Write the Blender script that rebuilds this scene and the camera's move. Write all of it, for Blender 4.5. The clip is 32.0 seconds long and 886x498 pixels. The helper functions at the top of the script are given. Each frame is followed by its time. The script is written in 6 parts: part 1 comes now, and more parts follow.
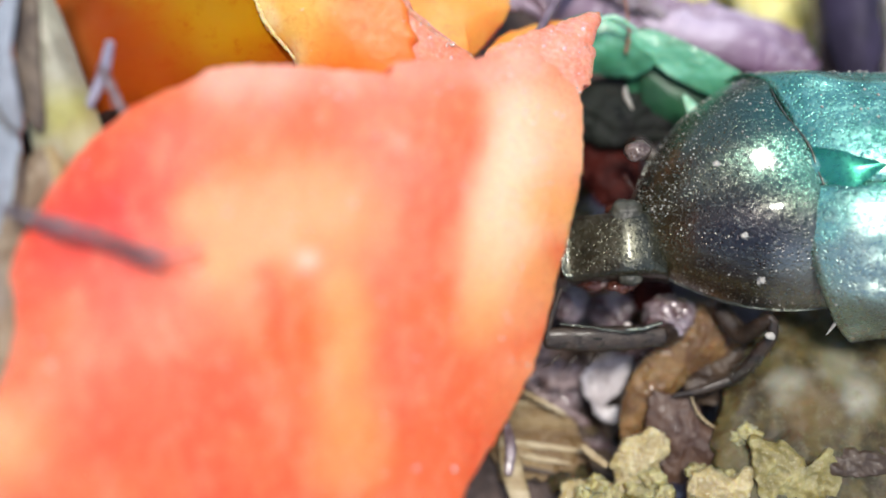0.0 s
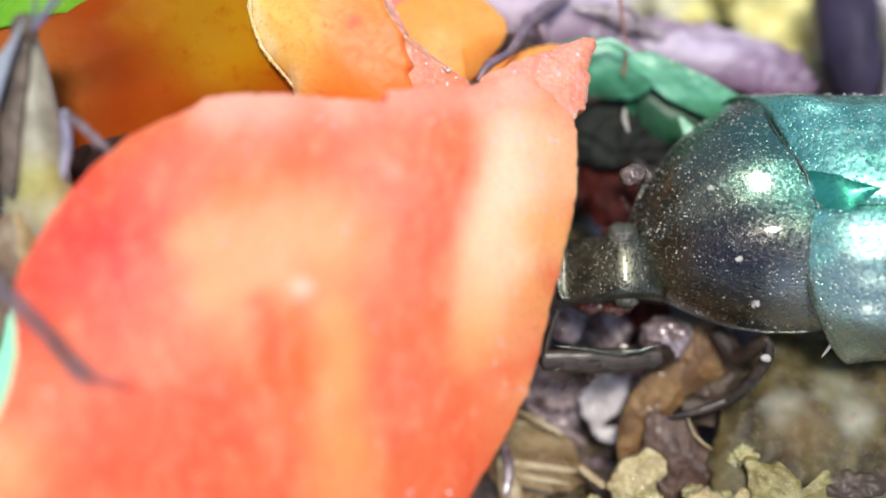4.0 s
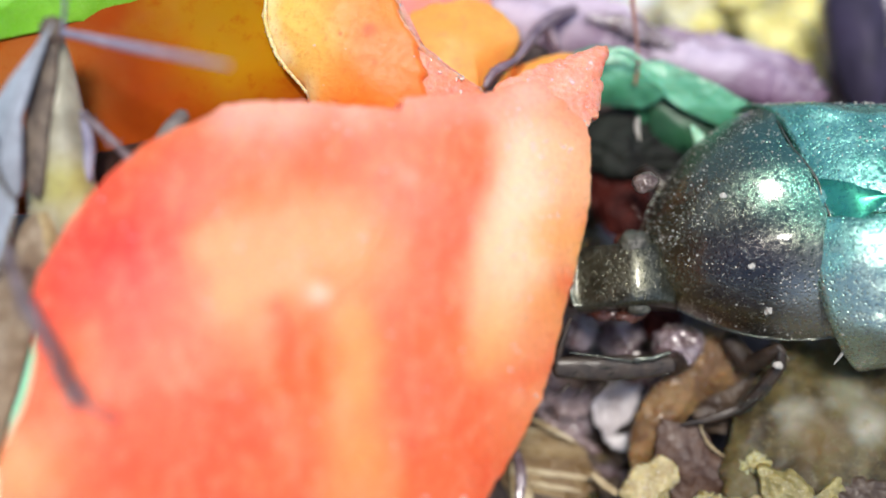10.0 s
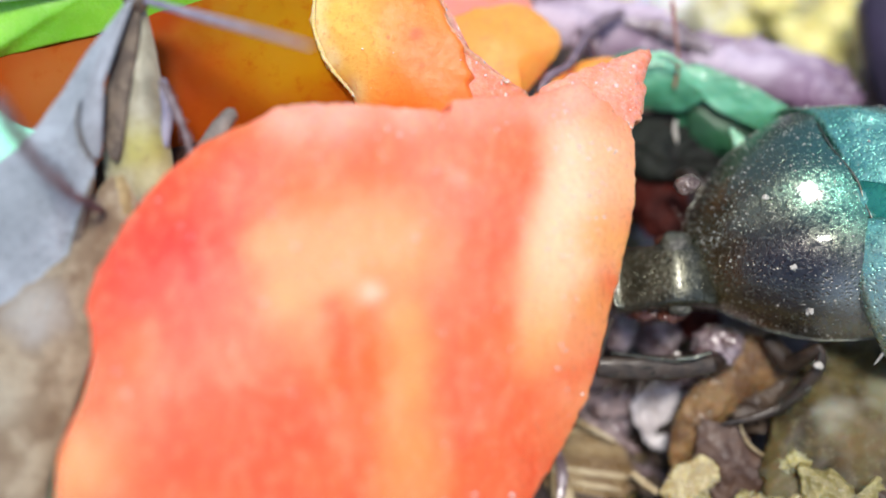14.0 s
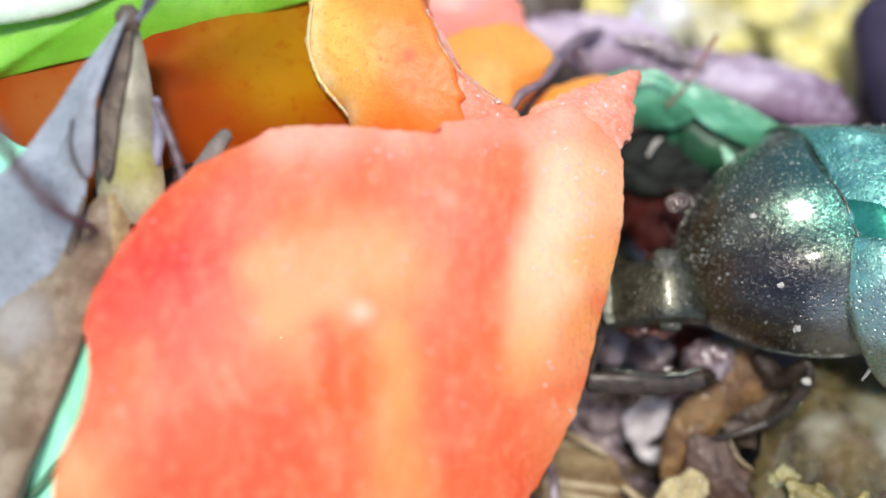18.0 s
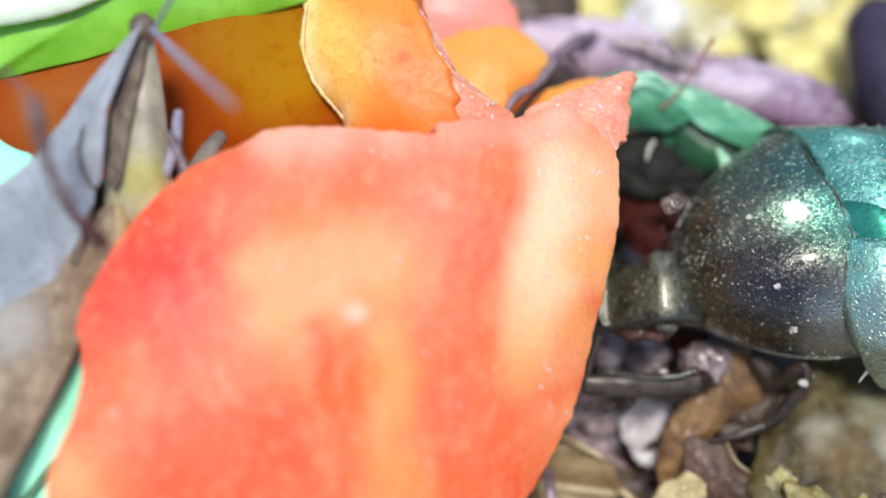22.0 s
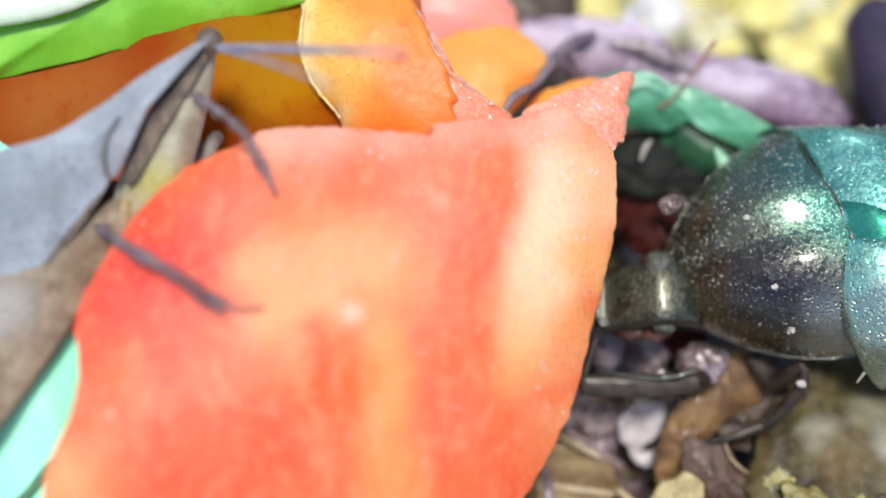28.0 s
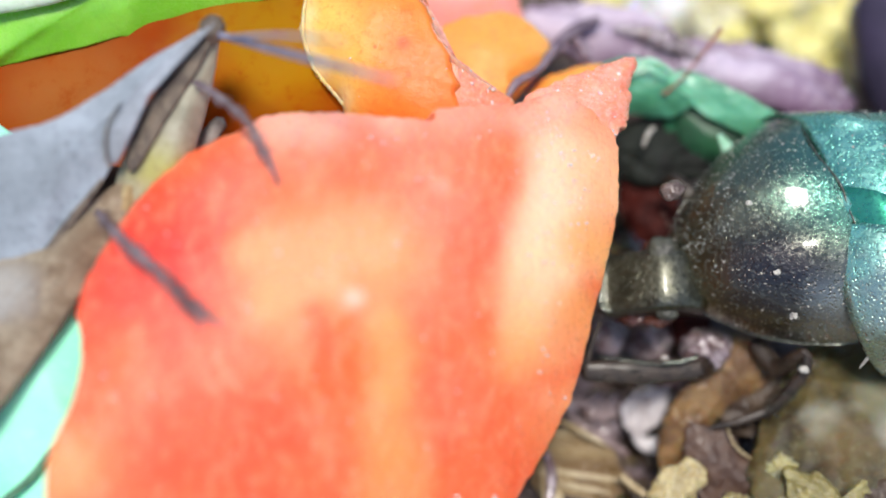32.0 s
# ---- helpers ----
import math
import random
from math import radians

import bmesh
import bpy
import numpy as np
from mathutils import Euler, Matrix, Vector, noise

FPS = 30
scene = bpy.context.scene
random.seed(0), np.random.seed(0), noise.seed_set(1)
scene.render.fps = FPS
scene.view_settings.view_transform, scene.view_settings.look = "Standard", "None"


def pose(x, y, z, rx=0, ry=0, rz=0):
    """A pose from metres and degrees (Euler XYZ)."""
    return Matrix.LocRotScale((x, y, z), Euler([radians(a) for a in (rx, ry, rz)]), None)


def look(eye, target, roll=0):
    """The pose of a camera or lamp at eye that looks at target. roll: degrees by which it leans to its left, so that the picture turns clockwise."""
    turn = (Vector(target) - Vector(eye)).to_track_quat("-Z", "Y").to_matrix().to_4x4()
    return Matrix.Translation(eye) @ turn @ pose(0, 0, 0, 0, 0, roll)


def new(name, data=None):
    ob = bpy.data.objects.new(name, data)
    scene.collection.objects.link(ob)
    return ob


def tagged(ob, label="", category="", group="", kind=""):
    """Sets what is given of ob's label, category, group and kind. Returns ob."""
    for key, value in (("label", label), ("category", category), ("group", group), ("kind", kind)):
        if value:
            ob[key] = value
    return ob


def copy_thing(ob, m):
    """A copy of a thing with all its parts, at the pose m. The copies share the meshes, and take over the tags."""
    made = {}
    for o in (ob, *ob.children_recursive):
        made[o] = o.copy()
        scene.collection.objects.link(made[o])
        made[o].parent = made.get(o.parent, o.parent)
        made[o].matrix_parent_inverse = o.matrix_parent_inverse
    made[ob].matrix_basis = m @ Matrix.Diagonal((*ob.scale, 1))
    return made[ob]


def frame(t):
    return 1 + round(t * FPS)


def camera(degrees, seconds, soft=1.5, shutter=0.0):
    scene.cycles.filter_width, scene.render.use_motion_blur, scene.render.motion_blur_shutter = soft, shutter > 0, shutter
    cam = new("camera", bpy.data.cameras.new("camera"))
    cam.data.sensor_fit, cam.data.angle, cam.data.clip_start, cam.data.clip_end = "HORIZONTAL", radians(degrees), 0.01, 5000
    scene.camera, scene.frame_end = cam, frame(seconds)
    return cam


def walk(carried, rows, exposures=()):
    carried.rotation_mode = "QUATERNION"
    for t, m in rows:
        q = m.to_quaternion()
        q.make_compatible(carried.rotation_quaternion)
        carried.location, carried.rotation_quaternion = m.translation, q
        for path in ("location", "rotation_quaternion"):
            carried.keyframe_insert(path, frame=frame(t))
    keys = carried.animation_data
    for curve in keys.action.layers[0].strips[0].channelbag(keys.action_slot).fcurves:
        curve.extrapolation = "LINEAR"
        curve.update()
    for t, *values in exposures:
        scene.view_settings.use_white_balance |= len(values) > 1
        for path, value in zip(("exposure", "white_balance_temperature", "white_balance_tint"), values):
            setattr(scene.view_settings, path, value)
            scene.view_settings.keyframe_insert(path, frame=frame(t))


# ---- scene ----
cam = camera(40, 32.0, soft=1.6)
cam.data.dof.use_dof = True
cam.data.dof.focus_distance = 0.0400
cam.data.dof.aperture_fstop = 21

PATH = [
    (0, pose(-0.00109, -0.00037, 0.04164, 27.438, -1.008, -0.309)),
    (0.5, pose(-0.00108, -0.00048, 0.04161, 27.566, -0.894, -0.306)),
    (1, pose(-0.00098, -0.00044, 0.04150, 27.435, -0.785, -0.099)),
    (1.5, pose(-0.00098, -0.00050, 0.04151, 27.482, -0.714, -0.135)),
    (2, pose(-0.00107, -0.00056, 0.04158, 27.829, -0.900, -0.351)),
    (2.5, pose(-0.00054, -0.00002, 0.04219, 27.398, -0.476, -0.096)),
    (3, pose(-0.00036, -0.00004, 0.04241, 27.607, -0.173, 0.037)),
    (3.5, pose(-0.00043, 0.00002, 0.04231, 27.612, -0.246, -0.016)),
    (5.5, pose(-0.00019, 0.00002, 0.04224, 27.759, -0.135, -0.034)),
    (6, pose(-0.00008, 0.00005, 0.04235, 27.687, -0.007, 0.055)),
    (6.5, pose(-0.00008, -0.00002, 0.04228, 27.764, -0.032, -0.008)),
    (7, pose(0.00006, -0.00001, 0.04214, 27.762, -0.011, 0.088)),
    (7.5, pose(0.00016, -0.00004, 0.04212, 27.832, 0.006, 0.016)),
    (8, pose(0.00022, 0.00005, 0.04222, 27.772, -0.034, 0.095)),
    (8.5, pose(0.00022, 0.00003, 0.04245, 27.803, 0.062, 0.104)),
    (9, pose(-0.00000, -0.00004, 0.04246, 28.007, -0.030, 0.072)),
    (9.5, pose(-0.00013, -0.00011, 0.04243, 28.063, 0.134, 0.182)),
    (10, pose(-0.00080, -0.00023, 0.04234, 28.247, -0.169, 0.043)),
    (10.5, pose(-0.00084, -0.00032, 0.04249, 28.331, 0.161, 0.196)),
    (11, pose(-0.00112, -0.00022, 0.04264, 28.197, 0.161, 0.275)),
    (11.5, pose(-0.00154, -0.00033, 0.04268, 28.329, 0.034, 0.173)),
    (12, pose(-0.00166, -0.00040, 0.04272, 28.354, 0.161, 0.274)),
    (12.5, pose(-0.00169, -0.00046, 0.04273, 28.331, 0.314, 0.349)),
    (13, pose(-0.00187, -0.00054, 0.04273, 28.380, 0.262, 0.382)),
    (13.5, pose(-0.00198, -0.00069, 0.04263, 28.577, 0.226, 0.325)),
    (14, pose(-0.00189, -0.00066, 0.04276, 28.529, 0.283, 0.408)),
    (14.5, pose(-0.00180, -0.00060, 0.04290, 28.467, 0.328, 0.405)),
    (16.5, pose(-0.00123, -0.00064, 0.04306, 28.504, 0.589, 0.653)),
    (17, pose(-0.00113, -0.00058, 0.04318, 28.490, 0.672, 0.679)),
    (17.5, pose(-0.00125, -0.00063, 0.04347, 28.675, 0.621, 0.615)),
    (18, pose(-0.00113, -0.00042, 0.04364, 28.476, 0.861, 0.793)),
    (18.5, pose(-0.00127, -0.00052, 0.04357, 28.736, 0.714, 0.626)),
    (19, pose(-0.00116, -0.00058, 0.04344, 28.850, 0.845, 0.633)),
    (19.5, pose(-0.00107, -0.00051, 0.04327, 28.772, 0.868, 0.656)),
    (20, pose(-0.00118, -0.00065, 0.04317, 28.994, 0.759, 0.584)),
    (20.5, pose(-0.00115, -0.00059, 0.04327, 28.902, 0.811, 0.635)),
    (21, pose(-0.00120, -0.00066, 0.04334, 28.994, 0.816, 0.576)),
    (21.5, pose(-0.00117, -0.00061, 0.04340, 28.918, 0.795, 0.701)),
    (22, pose(-0.00110, -0.00064, 0.04335, 29.040, 0.787, 0.557)),
    (22.5, pose(-0.00099, -0.00059, 0.04325, 28.952, 0.755, 0.636)),
    (23, pose(-0.00091, -0.00062, 0.04319, 29.032, 0.784, 0.659)),
    (23.5, pose(-0.00102, -0.00063, 0.04325, 29.058, 0.686, 0.618)),
    (24, pose(-0.00097, -0.00059, 0.04346, 28.984, 0.831, 0.671)),
    (24.5, pose(-0.00111, -0.00065, 0.04344, 29.165, 0.736, 0.619)),
    (25, pose(-0.00100, -0.00056, 0.04352, 29.075, 0.843, 0.753)),
    (25.5, pose(-0.00098, -0.00054, 0.04343, 29.120, 0.859, 0.607)),
    (27.5, pose(-0.00085, -0.00054, 0.04339, 28.996, 0.924, 0.712)),
    (28, pose(-0.00091, -0.00062, 0.04337, 29.015, 0.899, 0.666)),
    (28.5, pose(-0.00081, -0.00055, 0.04340, 28.759, 1.003, 0.775)),
    (29, pose(-0.00092, -0.00063, 0.04323, 28.807, 0.919, 0.599)),
    (29.5, pose(-0.00090, -0.00065, 0.04313, 28.704, 0.900, 0.742)),
    (30, pose(-0.00083, -0.00063, 0.04321, 28.542, 1.066, 0.783)),
    (30.5, pose(-0.00107, -0.00072, 0.04317, 28.646, 0.832, 0.605)),
    (31, pose(-0.00092, -0.00070, 0.04331, 28.498, 1.045, 0.734)),
    (31.5, pose(-0.00104, -0.00075, 0.04321, 28.532, 0.932, 0.586)),
    (32, pose(-0.00064, -0.00078, 0.04334, 28.568, 1.344, 0.869)),
]
walk(cam, PATH, exposures=[(0, 0.31), (32, 0.31)])

# ---- world and sun ----
SUN_UP, SUN_TURN = 81, 176      # elevation, and degrees from +y towards +x
world = bpy.data.worlds.new("sky")
scene.world = world
world.use_nodes = True
wn = world.node_tree.nodes
sky = wn.new("ShaderNodeTexSky")
sky.sky_type, sky.sun_disc = "NISHITA", False
sky.sun_elevation, sky.sun_rotation = radians(SUN_UP), radians(SUN_TURN)
wn["Background"].inputs["Strength"].default_value = 0.15
world.node_tree.links.new(sky.outputs[0], wn["Background"].inputs["Color"])
lamp = bpy.data.lights.new("sun", "SUN")
lamp.energy, lamp.angle, lamp.color = 3.3, radians(13), (1.0, 0.95, 0.88)
sun = new("sun", lamp)
_a, _e = radians(SUN_TURN), radians(SUN_UP)
sun.matrix_world = look(Vector((math.sin(_a) * math.cos(_e), math.cos(_a) * math.cos(_e), math.sin(_e))) * 0.5, (0, 0, 0))

# ---- helpers: all shapes are drawn in millimetres ----
MM = 0.001
UP_SLOPE = Vector((0, 0.883, 0.469))     # along the face of the heap, upwards
OUT = Vector((0, -0.469, 0.883))         # out of the face of the heap
RIGHT = Vector((1, 0, 0))
BASES = {}


def V(*a):
    return Vector(a[0] if len(a) == 1 else a)


def thing(name, label, category, base, group="", kind=""):
    ob = new(name)
    ob.empty_display_size = 0.002
    ob.location = V(base) * MM
    BASES[ob.name] = V(base)
    return tagged(ob, label, category, group, kind)


def to_mesh(name, bm, base, smooth=True):
    bmesh.ops.recalc_face_normals(bm, faces=bm.faces)
    for v in bm.verts:
        v.co = (v.co - base) * MM
    me = bpy.data.meshes.new(name)
    bm.to_mesh(me)
    bm.free()
    for p in me.polygons:
        p.use_smooth = smooth
    return me


def part(name, bm, material, parent, label="", origin=None, smooth=True):
    """One mesh under a thing or a part; origin is its joint, in the thing's millimetres."""
    pb = BASES[parent.name]
    o = pb if origin is None else V(origin)
    me = to_mesh(name, bm, o, smooth)
    me.materials.append(material)
    ob = new(name, me)
    ob.parent = parent
    ob.location = (o - pb) * MM
    BASES[ob.name] = o
    return tagged(ob, label)


def single(name, bm, material, label, category, group="", kind="", smooth=True):
    """A thing that is one mesh, with its origin at its base."""
    lo = min(v.co.z for v in bm.verts)
    n = len(bm.verts)
    base = Vector((sum(v.co.x for v in bm.verts) / n, sum(v.co.y for v in bm.verts) / n, lo))
    me = to_mesh(name, bm, base, smooth)
    me.materials.append(material)
    ob = new(name, me)
    ob.location = base * MM
    BASES[ob.name] = base
    return tagged(ob, label, category, group, kind)


def smooth_line(pts, n, closed=False):
    pts = [V(p) for p in pts]
    m = len(pts)
    out = []
    spans = m if closed else m - 1
    for k in range(n):
        f = k / (n if closed else n - 1) * spans
        i = min(int(f), spans - 1)
        f -= i
        if closed:
            a, b, c, d = (pts[(i + j) % m] for j in (-1, 0, 1, 2))
        else:
            a, b, c, d = (pts[max(0, min(m - 1, i + j))] for j in (-1, 0, 1, 2))
        out.append(0.5 * ((2 * b) + (c - a) * f + (2 * a - 5 * b + 4 * c - d) * f * f + (3 * b - a - 3 * c + d) * f ** 3))
    return out


def slab(outline, dome=1.0, thick=1.0, n=96, rings=12, power=2.0, jag=0.0, jag_size=0.5, lump=0.0, lump_size=2.0, seed=0,
         away=OUT, back=0.96):
    """A piece with the given outline, domed towards 'away', of real thickness, with a rounded rim."""
    rim = smooth_line(outline, n, True)
    c = sum(rim, Vector()) / n
    q = np.array([tuple(p - c) for p in rim])
    nor = Vector(np.linalg.svd(q, full_matrices=False)[2][2])
    if nor.dot(away) < 0:
        nor.negate()
    sd = Vector((seed * 7.3, seed * 3.1, seed * 1.7))
    high = [(p - c).dot(nor) for p in rim]
    flat = [(p - c) - nor * h for p, h in zip(rim, high)]
    reach = max(2, n // 22)
    calm = [sum((flat[(i + k) % n] for k in range(-reach, reach + 1)), Vector()) / (2 * reach + 1) for i in range(n)]
    level = [sum(high[(i + k) % n] for k in range(-reach, reach + 1)) / (2 * reach + 1) for i in range(n)]
    bite = [jag * (noise.noise(p / jag_size + sd) + 0.5 * noise.noise(p * 2.7 / jag_size + sd)) if jag else 0.0 for p in rim]
    bm = bmesh.new()

    def put(p, amount=1.0):
        if lump:
            p = p + nor * lump * amount * (noise.noise(p / lump_size + sd) + 0.45 * noise.noise(p * 2.6 / lump_size + sd))
        return bm.verts.new(p)
    centre = put(c + nor * dome)
    levels = []
    for k in range(1, rings + 1):
        s = 1 - (1 - k / rings) ** 1.35
        levels.append([put(c + g * s + (f - g + f.normalized() * e) * s ** 7 + nor * (w * s ** 3 + (h - w) * s ** 9 + dome * (1 - s ** power)))
                       for f, e, h, g, w in zip(flat, bite, high, calm, level)])
    edge = [c + f + f.normalized() * e + nor * h for f, e, h in zip(flat, bite, high)]
    b = min(0.35 * thick, 0.6)
    levels.append([put(c + (p - c) * 1.004 - nor * b) for p in edge])
    levels.append([put(c + (p - c) * back - nor * thick) for p in edge])
    levels.append([put(c + (p - c) * back * 0.6 - nor * thick * 1.05) for p in edge])
    end = put(c - nor * thick * 1.08)
    for i in range(n):
        j = (i + 1) % n
        bm.faces.new((centre, levels[0][i], levels[0][j]))
        for a, d in zip(levels, levels[1:]):
            bm.faces.new((a[i], d[i], d[j], a[j]))
        bm.faces.new((end, levels[-1][j], levels[-1][i]))
    return bm


def tube(path, radii, n=24, seg=10, flat=1.0, wobble=0.0, seed=0, side=None, bm=None):
    """A round or flattened rod along a path, with closed rounded ends."""
    bm = bm or bmesh.new()
    line = smooth_line(path, n)
    rad = smooth_line([(r, 0, 0) for r in radii], n)
    rows = []
    for i, p in enumerate(line):
        d = (line[min(n - 1, i + 1)] - line[max(0, i - 1)]).normalized()
        s = V(side) if side else (OUT if abs(d.dot(OUT)) < 0.95 else RIGHT)
        a = d.cross(s).normalized()
        b = a.cross(d).normalized()
        r = max(rad[i].x, 0.005)
        row = []
        for k in range(seg):
            t = 2 * math.pi * k / seg
            q = a * math.cos(t) * r + b * math.sin(t) * r * flat
            if wobble:
                q = q * (1 + wobble * noise.noise((p + q) / (2.2 * r) + Vector((seed * 5, 0, 0))))
            row.append(bm.verts.new(p + q))
        rows.append(row)
    for a, b in zip(rows, rows[1:]):
        for k in range(seg):
            bm.faces.new((a[k], a[(k + 1) % seg], b[(k + 1) % seg], b[k]))
    for row, p, sgn in ((rows[0], line[0] * 1.0 - (line[1] - line[0]).normalized() * rad[0].x * 0.6, 1),
                        (rows[-1], line[-1] + (line[-1] - line[-2]).normalized() * rad[-1].x * 0.6, -1)):
        c = bm.verts.new(p)
        for k in range(seg):
            bm.faces.new((c, row[(k + 1) % seg], row[k]))
    return bm


def lumps(centre, size, seed, grain=0.35, rise=0.5, sub=5, ragged=0.3):
    """A crumbly clump: one uneven body whose surface breaks up into rounded grains."""
    rnd = random.Random(seed)
    bm = bmesh.new()
    c, size = V(centre), V(size)
    sd = Vector((rnd.uniform(0, 90), rnd.uniform(0, 90), rnd.uniform(0, 90)))
    bmesh.ops.create_icosphere(bm, subdivisions=sub, radius=1.0)
    for v in bm.verts:
        w = v.co.copy()
        p = Vector((w.x * size.x, w.y * size.y, w.z * size.z))
        p *= 1 + ragged * (noise.noise(w * 1.4 + sd) + 0.5 * noise.noise(w * 3 + sd) + 0.3 * noise.noise(w * 6.5 + sd))
        near = noise.voronoi(p / grain + sd + 0.35 * noise.noise_vector(p / grain))[0]
        small = noise.voronoi(p * 2.4 / grain + sd)[0]
        v.co = c + p + w * grain * rise * ((0.75 - 1.25 * near[0] ** 2) * 1.3 + (0.6 - small[0] ** 2) * 0.35)
    return bm


# ---- materials ----
def mat(name, c1, c2, c3=None, coarse=3.0, fine=0.35, rough=0.5, bump=0.05, metal=0.0, sss=0.0, radius=(1.2, 0.4, 0.15), coat=0.0,
        patches=(), spread=0.12, c3_amount=0.5, stretch=None, pits=0.0, pit_size=0.2, spec=0.5, trans=0.0, alpha=1.0, sheen=0.0, local=False, coat_rough=0.12, mottle=0.0, wet=0.0, wet_size=0.3, axis=OUT):
    """Two-scale colour, fine relief, and soft colour patches (place, radius, colour, amount) at places in millimetres."""
    m = bpy.data.materials.new(name)
    m.use_nodes = True
    nt = m.node_tree
    nd, ln = nt.nodes, nt.links
    bsdf = nd["Principled BSDF"]
    if local:
        where = nd.new("ShaderNodeTexCoord").outputs["Object"]
    else:
        where = nd.new("ShaderNodeNewGeometry").outputs["Position"]
    grain = where
    if stretch:
        mp = nd.new("ShaderNodeMapping")
        mp.inputs["Scale"].default_value = stretch[:3]
        mp.inputs["Rotation"].default_value = [radians(a) for a in stretch[3:]] if len(stretch) > 3 else (0, 0, 0)
        ln.new(where, mp.inputs["Vector"])
        grain = mp.outputs[0]

    def noise_of(size, detail=4.0, rough_=0.55):
        t = nd.new("ShaderNodeTexNoise")
        t.inputs["Scale"].default_value = 1 / (size * MM)
        t.inputs["Detail"].default_value = detail
        t.inputs["Roughness"].default_value = rough_
        ln.new(grain, t.inputs["Vector"])
        return t.outputs["Fac"]

    def ramp(fac, lo, hi):
        r = nd.new("ShaderNodeMapRange")
        r.interpolation_type = "SMOOTHSTEP"
        r.inputs["From Min"].default_value, r.inputs["From Max"].default_value = lo, hi
        ln.new(fac, r.inputs["Value"])
        return r.outputs[0]

    def mix(fac, a, b):
        x = nd.new("ShaderNodeMix")
        x.data_type = "RGBA"
        if isinstance(fac, float):
            x.inputs[0].default_value = fac
        else:
            ln.new(fac, x.inputs[0])
        for s, val in ((x.inputs[6], a), (x.inputs[7], b)):
            if isinstance(val, tuple):
                s.default_value = (*val, 1)
            else:
                ln.new(val, s)
        return x.outputs[2]

    n1 = noise_of(coarse)
    n2 = noise_of(fine, 5.0, 0.65)
    col = mix(ramp(n1, 0.5 - spread, 0.5 + spread), c1, c2)
    for place, rad, colour, amount in patches:
        away = nd.new("ShaderNodeVectorMath")
        away.operation = "SUBTRACT"
        ln.new(where, away.inputs[0])
        away.inputs[1].default_value = V(place) * MM
        across = nd.new("ShaderNodeVectorMath")
        across.operation = "CROSS_PRODUCT"
        ln.new(away.outputs[0], across.inputs[0])
        across.inputs[1].default_value = axis
        d = nd.new("ShaderNodeVectorMath")
        d.operation = "LENGTH"
        ln.new(across.outputs[0], d.inputs[0])
        # the edge of a patch wanders with the coarse grain, and the patch goes through the depth
        wob = nd.new("ShaderNodeMath")
        wob.operation = "MULTIPLY_ADD"
        ln.new(n1, wob.inputs[0])
        wob.inputs[1].default_value = rad * MM * 1.1
        ln.new(d.outputs["Value"], wob.inputs[2])
        r = nd.new("ShaderNodeMapRange")
        r.interpolation_type = "SMOOTHSTEP"
        r.inputs["From Min"].default_value, r.inputs["From Max"].default_value = rad * MM * 1.75, rad * MM * 0.7
        r.inputs["To Max"].default_value = amount
        ln.new(wob.outputs[0], r.inputs["Value"])
        col = mix(r.outputs[0], col, colour)
    if mottle:
        # cloudy flecks between the grain and the large patches
        g = nd.new("ShaderNodeMath")
        g.operation = "MULTIPLY"
        ln.new(ramp(noise_of(fine * 3.2, 6.0, 0.7), 0.46, 0.66), g.inputs[0])
        g.inputs[1].default_value = mottle
        col = mix(g.outputs[0], col, c3)
    if c3:
        f = nd.new("ShaderNodeMath")
        f.operation = "MULTIPLY"
        ln.new(ramp(n2, 0.5, 0.72), f.inputs[0])
        f.inputs[1].default_value = c3_amount
        col = mix(f.outputs[0], col, c3)
    ln.new(col, bsdf.inputs["Base Color"])
    rr = nd.new("ShaderNodeMapRange")
    rr.inputs["From Min"].default_value, rr.inputs["From Max"].default_value = 0.3, 0.7
    rr.inputs["To Min"].default_value, rr.inputs["To Max"].default_value = max(0.02, rough - 0.1), min(1, rough + 0.1)
    ln.new(n2, rr.inputs["Value"])
    ln.new(rr.outputs[0], bsdf.inputs["Roughness"])
    bsdf.inputs["Metallic"].default_value = metal
    bsdf.inputs["Specular IOR Level"].default_value = spec
    bsdf.inputs["Coat Weight"].default_value = coat
    bsdf.inputs["Coat Roughness"].default_value = coat_rough
    bsdf.inputs["Sheen Weight"].default_value = sheen
    bsdf.inputs["Transmission Weight"].default_value = trans
    bsdf.inputs["Alpha"].default_value = alpha
    if sss:
        bsdf.inputs["Subsurface Weight"].default_value = sss
        bsdf.inputs["Subsurface Radius"].default_value = radius
        bsdf.inputs["Subsurface Scale"].default_value = MM
    height = n2
    if pits:
        v = nd.new("ShaderNodeTexVoronoi")
        v.inputs["Scale"].default_value = 1 / (pit_size * MM)
        ln.new(grain, v.inputs["Vector"])
        pr = nd.new("ShaderNodeMapRange")
        pr.inputs["From Min"].default_value, pr.inputs["From Max"].default_value = 0.1, 0.42
        ln.new(v.outputs["Distance"], pr.inputs["Value"])
        ad = nd.new("ShaderNodeMath")
        ad.operation = "MULTIPLY_ADD"
        ln.new(pr.outputs[0], ad.inputs[0])
        ad.inputs[1].default_value = pits
        ln.new(n2, ad.inputs[2])
        height = ad.outputs[0]
    if bump:
        b = nd.new("ShaderNodeBump")
        b.inputs["Strength"].default_value = 0.8
        b.inputs["Distance"].default_value = bump * MM
        ln.new(height, b.inputs["Height"])
        ln.new(b.outputs[0], bsdf.inputs["Normal"])
